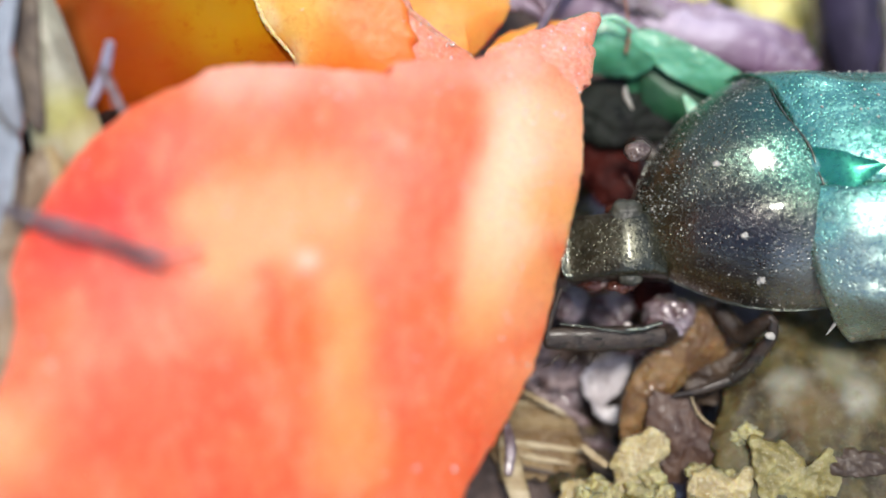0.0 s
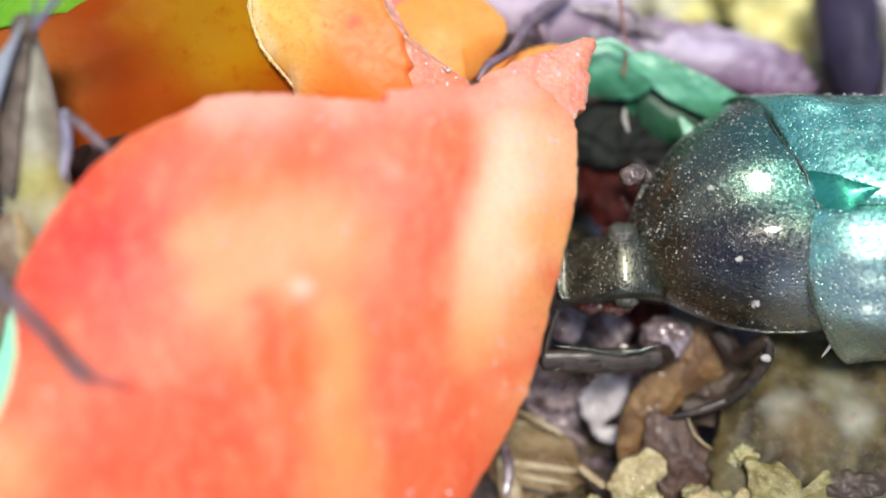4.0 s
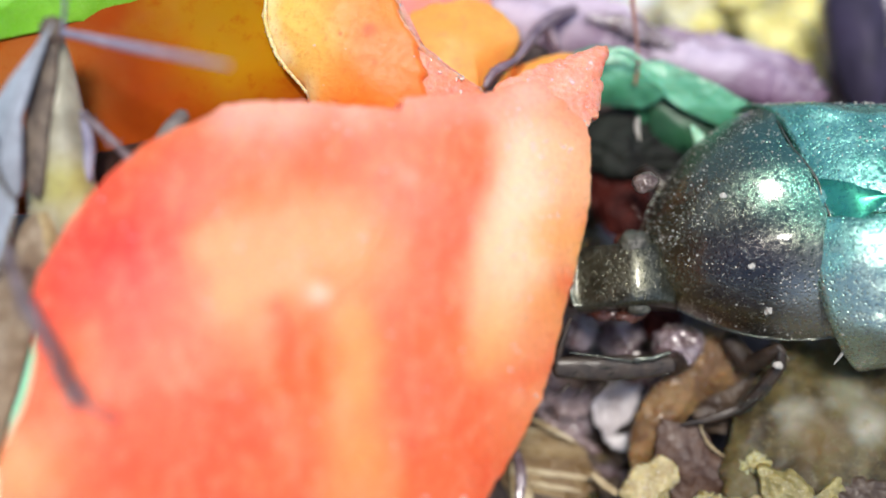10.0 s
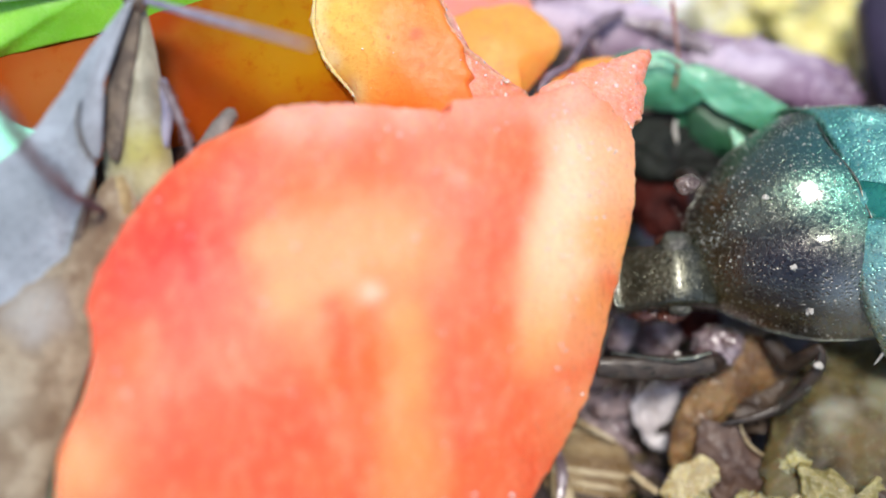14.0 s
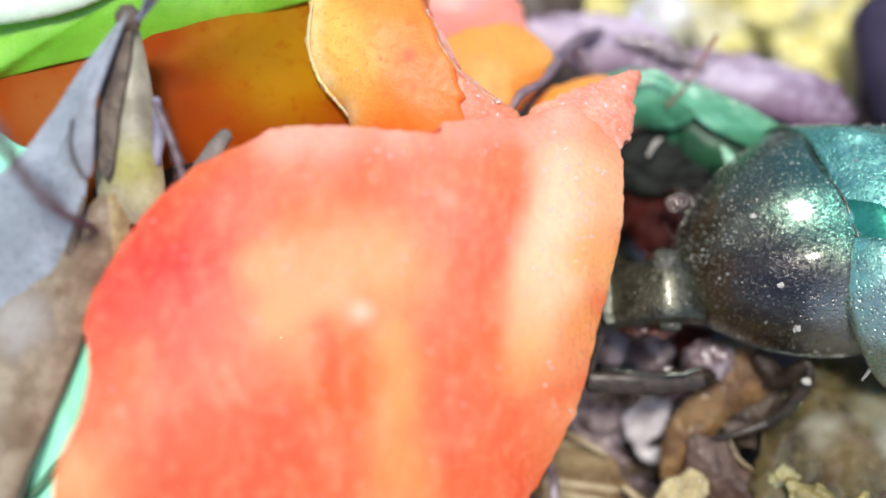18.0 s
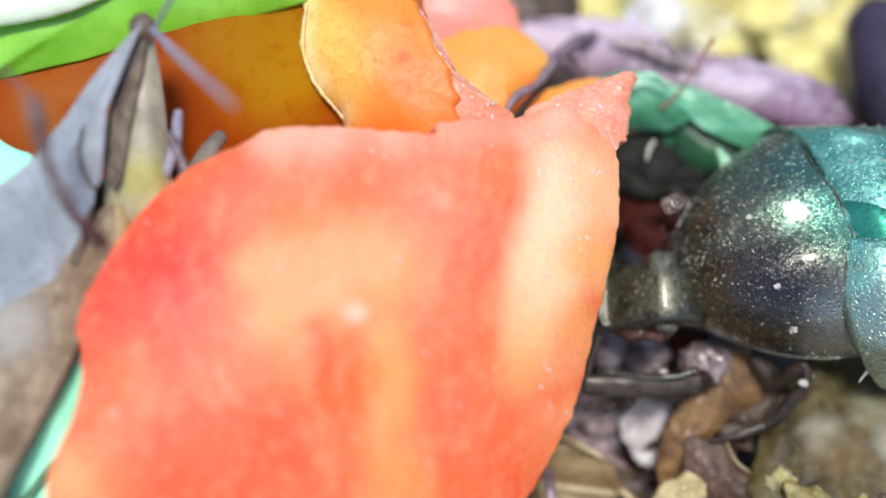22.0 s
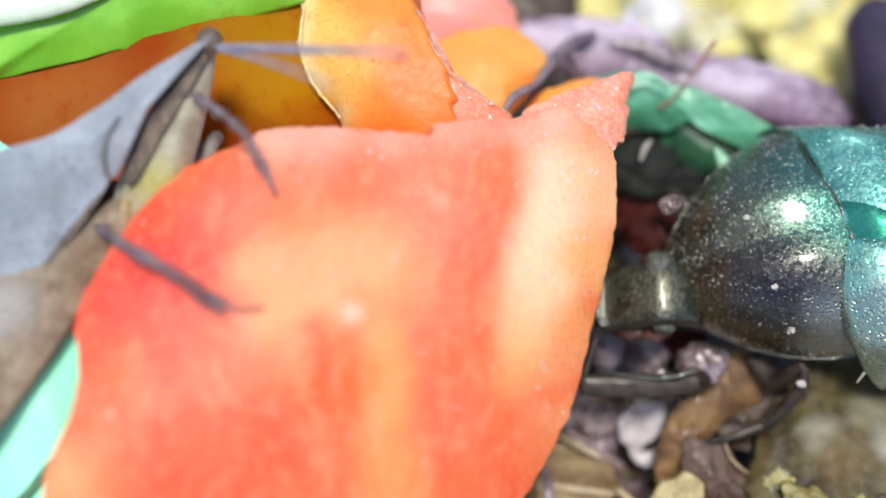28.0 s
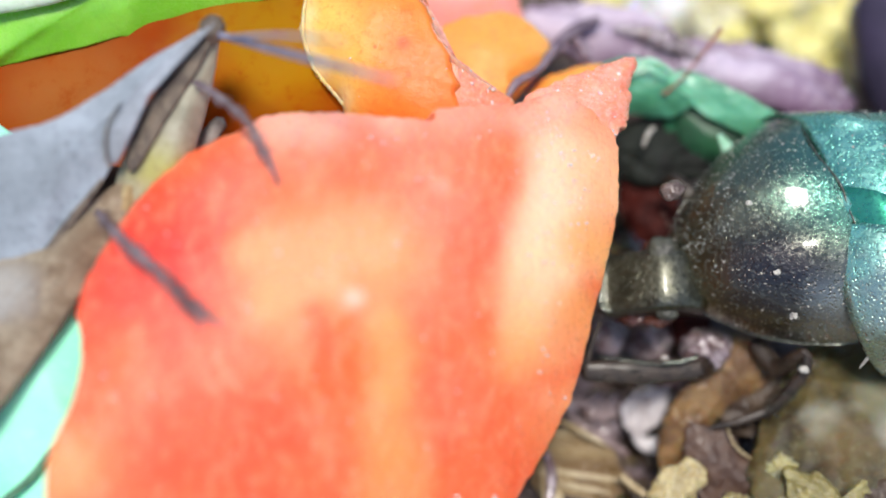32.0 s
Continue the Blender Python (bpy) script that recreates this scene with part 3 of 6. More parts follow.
def tomato():
    root = thing("tomato_wedge", "ripe orange-red tomato wedge lying skin down on compost", "tomato", (-7.56, 17.78, 3.45))
    face = [(1.99, 22.56, 11.13), (2.85, 22.42, 10.58), (3.53, 21.97, 10.20), (3.91, 21.46, 10.02), (3.95, 20.53, 9.85), (3.88, 19.09, 9.40), (3.47, 17.36, 8.79), (2.94, 15.49, 8.11), (2.41, 13.61, 7.53), (1.73, 12.26, 7.14),
            (0.58, 10.40, 6.72), (-1.32, 7.96, 6.09), (-7.69, 6.50, 8.06), (-11.85, 7.60, 9.91), (-12.55, 9.80, 11.03), (-11.90, 11.73, 11.63), (-11.82, 13.14, 11.95), (-12.06, 14.43, 12.21),
            (-11.35, 16.28, 12.54), (-10.53, 17.75, 12.64), (-9.34, 19.11, 12.69), (-7.89, 20.01, 12.69), (-6.70, 20.50, 12.82), (-4.81, 20.55, 12.81), (-3.08, 20.45, 12.71), (-1.98, 20.42, 12.67), (-1.83, 20.81, 12.65), (-0.49, 21.32, 12.10), (0.77, 21.88, 11.47)]
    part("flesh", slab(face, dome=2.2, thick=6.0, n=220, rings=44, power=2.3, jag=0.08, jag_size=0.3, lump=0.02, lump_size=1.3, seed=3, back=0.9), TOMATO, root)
    flap = [(0.92, 22.62, 10.51), (2.36, 23.65, 10.36), (3.56, 24.47, 9.98), (4.71, 24.90, 9.85), (4.56, 23.84, 9.61), (4.49, 22.73, 9.34), (3.97, 21.84, 9.66), (3.46, 21.27, 9.36), (1.94, 21.42, 9.81)]
    part("flap", slab(flap, dome=0.35, thick=0.7, n=80, rings=8, jag=0.16, jag_size=0.35, lump=0.08, lump_size=0.6, seed=5), PINK_EDGE, root, "pink torn flap of flesh")
    droplets(root, "flesh", 300, 3, lambda p, rnd: rnd.random() < (0.9 if p.x > 1.2 else 0.07), 1.05)
    droplets(root, "flesh", 36, 8, lambda p, rnd: p.x > 2.5 or rnd.random() < 0.03, 1.1)
    droplets(root, "flap", 34, 4, lambda p, rnd: True, 1.2)
    return root


tomato()


def pepper():
    root = thing("pepper_piece", "orange and yellow pepper piece with a pink cut edge", "pepper", (-3.49, 23.19, 6.35))
    face = [(-6.56, 26.35, 11.03), (-6.35, 27.87, 11.30), (-3.56, 27.90, 11.82), (-2.51, 25.58, 11.66), (-1.78, 24.05, 11.36), (-1.40, 22.84, 10.68), (-1.40, 21.49, 9.36), (-4.50, 22.00, 8.57), (-5.32, 23.48, 9.29), (-6.20, 24.33, 9.90), (-6.63, 25.34, 10.47)]
    part("skin", slab(face, dome=1.0, thick=1.6, n=110, rings=12, jag=0.14, jag_size=0.3, lump=0.08, lump_size=1.2, seed=8), PEEL, root)
    part("rough_rim", tube([(-6.41, 26.59, 11.39), (-6.53, 25.82, 11.08), (-6.51, 25.07, 10.66), (-6.09, 24.15, 10.14), (-5.25, 23.29, 9.53), (-4.84, 22.78, 9.12)], [0.03, 0.05, 0.06, 0.065, 0.05, 0.03], n=170, seg=8, flat=0.6, wobble=0.9), RIMCELLS, root, "pale crystalline broken rim")
    edge = [(-3.37, 27.47, 11.46), (-2.46, 25.71, 11.50), (-1.67, 24.26, 11.24), (-0.47, 23.65, 10.19), (0.69, 23.35, 9.31), (0.52, 22.56, 8.42), (-1.40, 21.76, 9.62), (-1.97, 23.72, 10.73), (-2.95, 25.90, 11.27)]
    part("cut_edge", slab(edge, dome=0.3, thick=1.2, n=80, rings=8, jag=0.1, jag_size=0.3, lump=0.08, lump_size=0.5, seed=9), PINK_EDGE, root, "glistening pink cut edge")
    droplets(root, "cut_edge", 30, 5, lambda p, rnd: True, 1.8)
    droplets(root, "skin", 6, 6, lambda p, rnd: True)


pepper()
piece("pepper_piece", "pale yellow-orange pepper piece behind the tomato", "pepper", [(-2.07, 26.96, 8.41), (-0.23, 28.06, 8.40), (1.13, 28.05, 8.02), (2.02, 27.24, 7.55), (1.63, 26.24, 7.35), (0.59, 24.76, 7.13), (0.59, 23.42, 6.38), (-2.25, 23.65, 7.14)],
      PEEL_LIGHT, PINK, 0.8, 2.5, jag=0.12, jag_size=0.5, lump=0.08, seed=11)
piece("pepper_piece", "pale orange pepper scrap under the tomato tip", "pepper", [(1.24, 25.69, 6.71), (2.50, 26.55, 6.93), (3.98, 26.87, 6.84), (4.38, 25.84, 6.49), (3.09, 24.27, 6.22), (1.23, 24.07, 6.15)],
      PEEL_LIGHT, PINK, 0.5, 2.0, jag=0.1, lump=0.06, seed=12)
piece("pepper_piece", "faded pink pepper piece", "pepper", [(-3.21, 31.01, 8.39), (-0.21, 31.01, 7.75), (0.98, 29.70, 7.00), (0.65, 28.44, 6.87), (-1.90, 27.91, 7.21), (-3.60, 28.99, 7.85)],
      PINK, PINK, 0.8, 2.5, jag=0.12, lump=0.1, seed=13)
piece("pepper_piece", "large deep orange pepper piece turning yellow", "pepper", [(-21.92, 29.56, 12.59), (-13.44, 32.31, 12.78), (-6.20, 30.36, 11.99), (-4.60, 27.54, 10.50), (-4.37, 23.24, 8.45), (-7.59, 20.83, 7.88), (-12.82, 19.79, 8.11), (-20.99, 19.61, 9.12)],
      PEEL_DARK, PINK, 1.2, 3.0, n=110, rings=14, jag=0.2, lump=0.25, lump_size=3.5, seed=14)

single("dark_leaf", slab([(-13.26, 20.40, 9.76), (-12.02, 20.53, 9.83), (-11.07, 20.64, 10.11), (-10.39, 20.63, 10.33), (-9.86, 20.63, 10.33), (-10.19, 19.67, 10.27), (-11.36, 18.65, 9.96), (-12.99, 18.44, 9.62)], dome=0.1, thick=0.4, jag=0.12, lump=0.12, seed=15), WITHERED,
       "dark brown withered leaf behind the tomato rim", "leaf")

# ---- leaves ----
def leaf(name, outline, material, label, dome, thick, seed, rib=None, rib_material=None):
    root = thing(name, label, "leaf", outline[0])
    part("blade", slab(outline, dome=dome, thick=thick, n=110, rings=14, jag=0.08, jag_size=0.8, lump=0.15, lump_size=2.5, seed=seed), material, root)
    if rib:
        part("midrib", tube(rib, [0.5, 0.55, 0.45, 0.3] if rib_material is None else [0.1, 0.12, 0.1, 0.05], n=30, seg=12, flat=0.6, wobble=0.06), rib_material or MIDRIB, root, "pale juicy midrib" if rib_material is None else "dark thin vein")


leaf("green_leaf", [(-19.69, 22.73, 10.81), (-16.37, 23.65, 11.13), (-12.72, 24.67, 11.27), (-9.08, 25.92, 11.20), (-6.07, 27.01, 11.27), (-4.56, 28.24, 11.46), (-10.95, 30.47, 13.98), (-19.62, 28.30, 14.13)], LEAF,
     "fresh bright green glossy leaf over the pepper", 0.9, 0.5, 21, [(-18.14, 24.63, 12.97), (-15.27, 25.10, 13.05), (-13.51, 25.60, 13.06), (-11.44, 26.78, 13.09)])
leaf("mint_leaf", [(-20.33, 21.72, 12.22), (-15.32, 20.66, 11.51), (-14.53, 19.81, 11.25), (-13.89, 17.96, 10.55), (-13.01, 15.37, 9.67), (-12.49, 14.99, 9.45), (-12.66, 13.62, 8.69), (-12.83, 12.55, 8.10), (-12.65, 9.51, 6.41), (-19.78, 8.05, 5.77)], MINT,
     "pale mint-green leaf under the insect", 0.8, 0.6, 22, [(-16.05, 9.30, 7.06), (-14.35, 10.49, 7.68), (-13.58, 11.34, 8.13), (-13.01, 11.92, 8.33)], VEIN)

# ---- scraps behind ----
def pod():
    root = thing("leek_scrap", "green leek scrap with a folded smooth skin", "leek", (6.59, 27.38, 1.58))
    part("blade", slab([(3.88, 27.35, 5.85), (5.13, 27.56, 6.28), (6.17, 27.08, 6.22), (6.78, 26.41, 6.07), (7.39, 25.96, 5.69), (6.70, 25.90, 4.87), (5.35, 26.19, 4.60), (4.16, 26.42, 4.76)],
         dome=0.15, thick=0.6, n=110, rings=16, jag=0.05, lump=0.1, lump_size=0.9, seed=25), POD, root)
    part("fold", slab([(6.51, 26.86, 5.98), (7.34, 27.06, 6.18), (8.87, 26.34, 6.09), (10.33, 25.56, 5.74), (11.81, 24.60, 5.18), (11.07, 24.35, 4.60), (9.37, 25.04, 5.02), (7.88, 25.65, 5.39)],
         dome=0.1, thick=0.35, n=110, rings=14, jag=0.04, lump=0.08, lump_size=0.8, seed=26), POD, root, "bright folded edge")
    part("rolled_fold", slab([(6.55, 26.54, 4.66), (6.89, 26.94, 4.87), (7.55, 26.93, 4.85), (8.16, 26.49, 4.61), (8.65, 25.92, 4.13), (8.85, 25.43, 3.55), (8.63, 25.08, 2.85), (8.10, 24.94, 2.58), (7.46, 25.00, 2.64), (6.99, 25.22, 3.17), (6.67, 25.80, 3.97)], dome=0.25, thick=0.5, n=90, rings=16, lump=0.03, lump_size=0.9, seed=29), POD_MID, root, "rolled fold with painted shade towards its foot")
    part("lip", tube([(4.95, 26.64, 7.13), (5.74, 26.80, 7.20), (6.53, 26.43, 6.97)], [0.06, 0.1, 0.07], n=30, seg=12, flat=0.6, wobble=0.2), POD_PALE, root, "pale thin lip")
    part("inner_blade", slab([(8.25, 24.45, 5.85), (8.88, 24.04, 5.61), (9.50, 23.77, 5.45), (9.29, 23.23, 5.15), (8.67, 23.22, 5.16), (8.42, 23.76, 5.47)], dome=0.06, thick=0.3, n=60, rings=8, jag=0.03, lump=0.04, lump_size=0.6, seed=28), POD_PALE, root, "pale green inner blade")
    part("underside", slab([(7.16, 26.25, 4.82), (8.42, 25.77, 4.76), (9.93, 25.13, 4.37), (10.03, 24.50, 3.56), (8.11, 24.58, 3.42), (7.20, 25.22, 4.03)], dome=0.3, thick=0.5, n=80, rings=10, lump=0.08, seed=27), POD_SHADED, root, "lower fold in green painted as if in shade")


pod()
ONION_LAYERS = thing("onion_skin", "purple red-onion skin in soft folds", "onion", (7.92, 29.20, 1.41))
for path, radii, m, label in (
        ([(1.30, 30.31, 5.47), (3.10, 29.63, 5.05), (4.89, 29.26, 4.81), (6.23, 28.89, 4.57), (7.35, 28.51, 4.34)], [0.5, 0.8, 0.85, 0.6, 0.2], ONION, "lavender fold"),
        ([(7.20, 28.74, 4.70), (8.43, 28.46, 4.52), (10.22, 28.04, 4.24), (12.00, 27.52, 3.91), (13.67, 26.95, 3.56)], [0.25, 0.7, 0.85, 0.8, 0.3], ONION, "broad purple fold"),
        ([(4.70, 29.54, 5.66), (5.92, 29.39, 5.54), (7.02, 29.07, 5.34), (8.13, 28.58, 5.05)], [0.1, 0.32, 0.4, 0.15], LILAC, "pale inner lip"),
        ([(7.79, 29.87, 4.40), (9.72, 29.34, 4.06), (11.53, 28.89, 3.77), (13.12, 28.31, 3.42), (14.26, 27.63, 3.01)], [0.2, 0.6, 0.75, 0.7, 0.3], ONION, "rear purple fold"),
        ([(2.05, 31.33, 4.65), (4.11, 31.11, 4.48), (5.72, 30.93, 4.35), (7.09, 30.63, 4.15)], [0.2, 0.5, 0.5, 0.2], ONION, "rear purple fold")):
    part("layer", tube(path, radii, n=70, seg=40, flat=0.5, wobble=0.5, seed=len(label)), m, ONION_LAYERS, label)
EYE = Vector((0, 0, 42.4))


def deeper(p, k=1.11):
    """A place further down the heap, along the slope's own depth."""
    return EYE + (V(p) - EYE) * k


for k, (c, s) in enumerate((((4.34, 33.33, 2.64), 0.7), ((6.30, 36.65, 1.00), 1.0), ((9.17, 32.75, 2.21), 0.8), ((10.24, 34.15, 2.39), 0.95), ((11.70, 33.53, 2.01), 0.85), ((11.68, 36.26, 1.80), 1.2), ((12.75, 31.12, 2.94), 0.65), ((13.91, 34.21, 1.76), 0.8),
                            ((15.08, 32.83, 2.11), 0.9), ((14.16, 30.22, 2.40), 0.7), ((15.94, 36.09, 1.61), 1.2), ((9.02, 38.04, 0.57), 1.2), ((11.92, 29.89, 2.84), 0.5), ((10.04, 31.40, 2.58), 0.5), ((18.20, 34.15, 0.48), 1.4))):
    single("crumb_clump", lumps(deeper(c), (1.5 * s, 1.3 * s, 1.0 * s), 40 + k, grain=0.9 * s, rise=0.35, ragged=0.85), CRUMB if k % 5 != 2 else CRUMB_PALE, "soft yellow crumbly corn-like clump", "food scrap", "yellow clumps")
single("pale_scrap", slab([deeper(p) for p in [(5.23, 38.22, -0.39), (10.26, 38.74, -0.22), (18.12, 37.70, 0.17), (17.61, 30.92, -0.15), (12.92, 30.06, 0.63), (8.09, 33.99, -0.51)]], dome=0.5, thick=1.0, jag=0.3, lump=0.5, lump_size=1.5, n=110, rings=18, seed=39), GREYGREEN, "grey-green mouldy scrap under the crumbs", "food scrap")
piece("plum_piece", "dark purple plum skin piece", "plum", [(15.63, 33.79, 2.61), (17.47, 34.00, 2.72), (18.01, 30.97, 1.67), (17.46, 28.72, 1.04), (16.39, 28.62, 0.99), (15.61, 30.56, 1.45)],
      PLUM, LILAC, 1.0, 2.0, jag=0.1, lump=0.1, seed=35)
single("paper_scrap", slab([(18.83, 36.00, 0.38), (21.96, 36.00, 0.38), (21.63, 28.27, -1.46), (18.55, 28.00, -1.04), (19.29, 32.51, -0.34)], dome=0.4, thick=0.5, jag=0.1, seed=36), WHITE, "pale whitish crumpled paper scrap", "scrap")
single("pale_fibre", tube([(4.76, 28.74, 3.89), (5.30, 30.23, 4.11), (5.82, 32.26, 4.06)], [0.3, 0.35, 0.25], n=20, flat=0.5), PALE, "thin pale translucent fibre", "fibre")
single("pale_lump", lumps(deeper((7.80, 34.0, 1.6)), (1.9, 1.4, 1.1), 37, grain=0.7, rise=0.3, ragged=0.5), GREYPALE, "pale grey soft lump", "food scrap")
single("brown_leaf", slab([(0.31, 33.19, 4.94), (3.41, 34.12, 4.24), (3.49, 31.73, 3.48), (1.71, 31.08, 3.74), (0.54, 31.78, 4.15)], dome=0.5, thick=0.5, jag=0.15, lump=0.2, seed=38), HUSK, "dark brown withered leaf bit", "leaf")

# ---- scraps under the beetle ----
def facets(outline, dip, thick, seed):
    """A crumpled stiff film: flat facets that meet in sharp folds, with a raised torn rim."""
    rnd = random.Random(seed)
    pts = [V(p) for p in outline]
    c = sum(pts, Vector()) / len(pts)
    bm = bmesh.new()
    top, low = [], []
    for ring, drop in ((1.0, 0.0), (0.72, 0.55), (0.36, 1.0)):
        row = []
        for k, p in enumerate(pts):
            for f in (0.0, 0.5):
                q = p.lerp(pts[(k + 1) % len(pts)], f)
                row.append(c + (q - c) * ring * rnd.uniform(0.94, 1.06) - OUT * dip * drop * rnd.uniform(0.3, 1.3) + OUT * rnd.uniform(-0.06, 0.06))
        top.append([bm.verts.new(p) for p in row])
        low.append([bm.verts.new(p - OUT * thick) for p in row])
    n = len(top[0])
    for g, mid in ((top, c - OUT * dip), (low, c - OUT * (dip + thick))):
        m = bm.verts.new(mid)
        for a, b in zip(g, g[1:]):
            for i in range(n):
                j = (i + 1) % n
                bm.faces.new((a[i], b[i], b[j]))
                bm.faces.new((a[i], b[j], a[j]))
        for i in range(n):
            bm.faces.new((g[-1][i], m, g[-1][(i + 1) % n]))
    for i in range(n):
        j = (i + 1) % n
        bm.faces.new((top[0][i], top[0][j], low[0][j], low[0][i]))
    return bm


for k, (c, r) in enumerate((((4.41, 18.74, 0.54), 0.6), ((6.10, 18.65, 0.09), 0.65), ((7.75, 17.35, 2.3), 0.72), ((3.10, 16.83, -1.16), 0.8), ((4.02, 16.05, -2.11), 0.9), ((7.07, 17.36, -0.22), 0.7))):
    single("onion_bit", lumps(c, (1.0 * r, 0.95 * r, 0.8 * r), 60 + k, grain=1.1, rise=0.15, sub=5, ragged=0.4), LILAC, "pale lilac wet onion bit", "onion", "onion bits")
membrane = thing("membrane", "crumpled white membrane scrap with a torn corner", "membrane", (5.4, 15.9, -1.2))
part("sheet", facets([(5.50, 16.59, 0.18), (6.12, 16.66, 0.22), (6.70, 16.70, 0.25), (6.55, 16.16, -0.03), (6.19, 15.52, -0.37), (5.59, 15.04, -0.62), (4.96, 15.45, -0.42), (4.80, 16.04, -0.12), (5.12, 16.44, 0.10)], 0.35, 0.2, 66), WHITE, membrane, smooth=False)
part("torn_corner", slab([(5.12, 15.41, -0.66), (5.68, 15.11, -0.81), (6.24, 15.11, -0.80), (6.16, 14.63, -1.05), (5.58, 14.71, -1.02)], dome=0.1, thick=0.25, n=60, rings=8, jag=0.08, jag_size=0.3, lump=0.12, lump_size=0.4, seed=61), WHITE, membrane)
chip = thing("wood_chip", "splintered straw-coloured husk chip", "husk", (3.49, 14.20, -1.95))
for k, (p, q, r, m) in enumerate((((2.25, 15.17, -0.46), (4.20, 14.90, -0.33), 0.3, "STRAW"), ((2.09, 14.68, -0.50), (4.54, 14.28, -0.42), 0.34, "CHIP"), ((1.96, 14.21, -0.52), (4.76, 13.85, -0.41), 0.34, "CHIP"),
                                  ((1.90, 13.76, -0.53), (4.93, 13.25, -0.38), 0.36, "STRAW"), ((1.99, 13.30, -0.54), (4.29, 12.83, -0.39), 0.36, "STRAW"), ((2.08, 12.84, -0.55), (3.77, 12.46, -0.37), 0.3, "HUSK"), ((2.79, 15.64, -0.43), (5.01, 13.89, -0.72), 0.22, "HUSK"))):
    p, q = V(p), V(q)
    part("splinter", tube([p, p.lerp(q, 0.35) + OUT * 0.1, p.lerp(q, 0.7) + OUT * 0.08, q + OUT * 0.05], [r * 0.2, r * 0.34, r * 0.3, r * 0.1], n=40, seg=10, flat=0.6, wobble=0.5, seed=k), {"STRAW": STRAW, "CHIP": CHIP, "HUSK": HUSK}[m], chip)
part("blade", slab([(2.05, 15.24, -0.54), (3.39, 15.34, -0.35), (4.30, 14.66, -0.45), (4.79, 13.86, -0.63), (5.00, 13.22, -0.62), (4.11, 12.60, -0.63), (2.07, 12.31, -0.71), (1.50, 13.76, -0.65)], dome=0.2, thick=0.5, n=130, rings=20, jag=0.25, jag_size=0.3, lump=0.16, lump_size=0.5, seed=67), CHIP, chip, "streaked brown chip of husk")
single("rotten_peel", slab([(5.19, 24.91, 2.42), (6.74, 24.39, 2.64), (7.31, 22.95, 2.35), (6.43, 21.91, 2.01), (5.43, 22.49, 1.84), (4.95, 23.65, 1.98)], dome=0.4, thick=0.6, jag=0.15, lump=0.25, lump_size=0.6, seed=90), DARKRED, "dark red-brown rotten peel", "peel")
single("straw", tube([(1.93, 13.75, 0.03), (2.14, 12.52, -0.04), (2.50, 11.14, -0.19)], [0.25, 0.4, 0.35], flat=0.4, wobble=0.1), STRAW, "pale dry straw blade", "straw", "straws")
single("straw", tube([(4.59, 13.25, 0.39), (5.00, 12.88, 0.44), (5.45, 12.52, 0.49)], [0.05, 0.11, 0.09], flat=0.35, wobble=0.3), STRAW, "pale thin straw sliver", "straw", "straws")
for outline, seed in (([(7.75, 16.97, 2.17), (8.47, 17.63, 2.52), (9.36, 17.61, 2.49), (10.34, 16.76, 2.00), (10.07, 16.29, 1.75), (8.83, 15.73, 1.46), (7.76, 15.26, 1.21), (6.86, 15.71, 1.49)], 68),
                      ([(6.88, 16.06, 1.57), (7.95, 16.62, 1.86), (8.67, 15.93, 1.46), (7.78, 14.82, 0.86), (7.06, 14.03, 0.44), (6.26, 13.48, 0.14), (5.99, 13.94, 0.41), (6.20, 14.96, 0.97)], 58)):
    piece("brown_peel", "translucent orange-brown vegetable peel", "peel", outline, BROWN_SKIN, HUSK, 0.3, 0.5, n=130, rings=22, jag=0.12, jag_size=0.3, lump=0.12, lump_size=0.5, seed=seed)
husk = thing("dark_husk", "dark brown wet husk with a pale rim", "husk", (8.62, 13.01, 0.36))
part("blade", slab([(7.09, 14.70, 1.70), (7.88, 14.56, 1.64), (8.41, 14.52, 1.63), (8.87, 13.94, 1.33), (9.80, 13.07, 0.89), (10.00, 12.37, 0.53), (8.58, 12.00, 0.32), (7.56, 11.94, 0.27), (7.24, 12.95, 0.79), (6.80, 13.65, 1.15)], dome=0.35, thick=0.5, n=150, rings=26, jag=0.14, jag_size=0.3, lump=0.14, lump_size=0.7, seed=69), PLUM_BROWN, husk)
part("rim", tube([(8.31, 14.48, 1.94), (8.62, 13.89, 1.64), (9.45, 13.27, 1.33), (9.84, 12.50, 0.94), (9.92, 12.19, 0.78)], [0.03, 0.055, 0.04, 0.06, 0.02], n=90, seg=8, wobble=1.3), STRAW, husk, "pale ragged mouldy rim")
mush = thing("mush", "wet olive-grey mushy vegetable mass", "food scrap", (13.34, 14.01, -0.13))
part("flesh", slab([(10.13, 15.63, 2.10), (11.4, 17.75, 2.15), (14.14, 17.75, 2.1), (17.19, 17.2, 2.3), (16.83, 10.58, 1.78), (11.66, 9.89, 1.52), (9.55, 11.08, 1.41), (9.12, 13.79, 1.69)], dome=0.8, thick=2.0, n=220, rings=60, jag=0.3, lump=0.26, lump_size=1.5, seed=70), MUSH, mush)
part("rind", slab([(11.78, 12.45, 2.07), (13.02, 12.70, 2.23), (14.71, 12.53, 2.29), (14.98, 11.80, 2.25), (13.04, 11.53, 2.18), (11.50, 11.77, 2.04)], dome=0.2, thick=0.4, n=110, rings=14, jag=0.2, lump=0.3, lump_size=0.7, seed=71), HUSK, mush, "dark brown rotten rind")
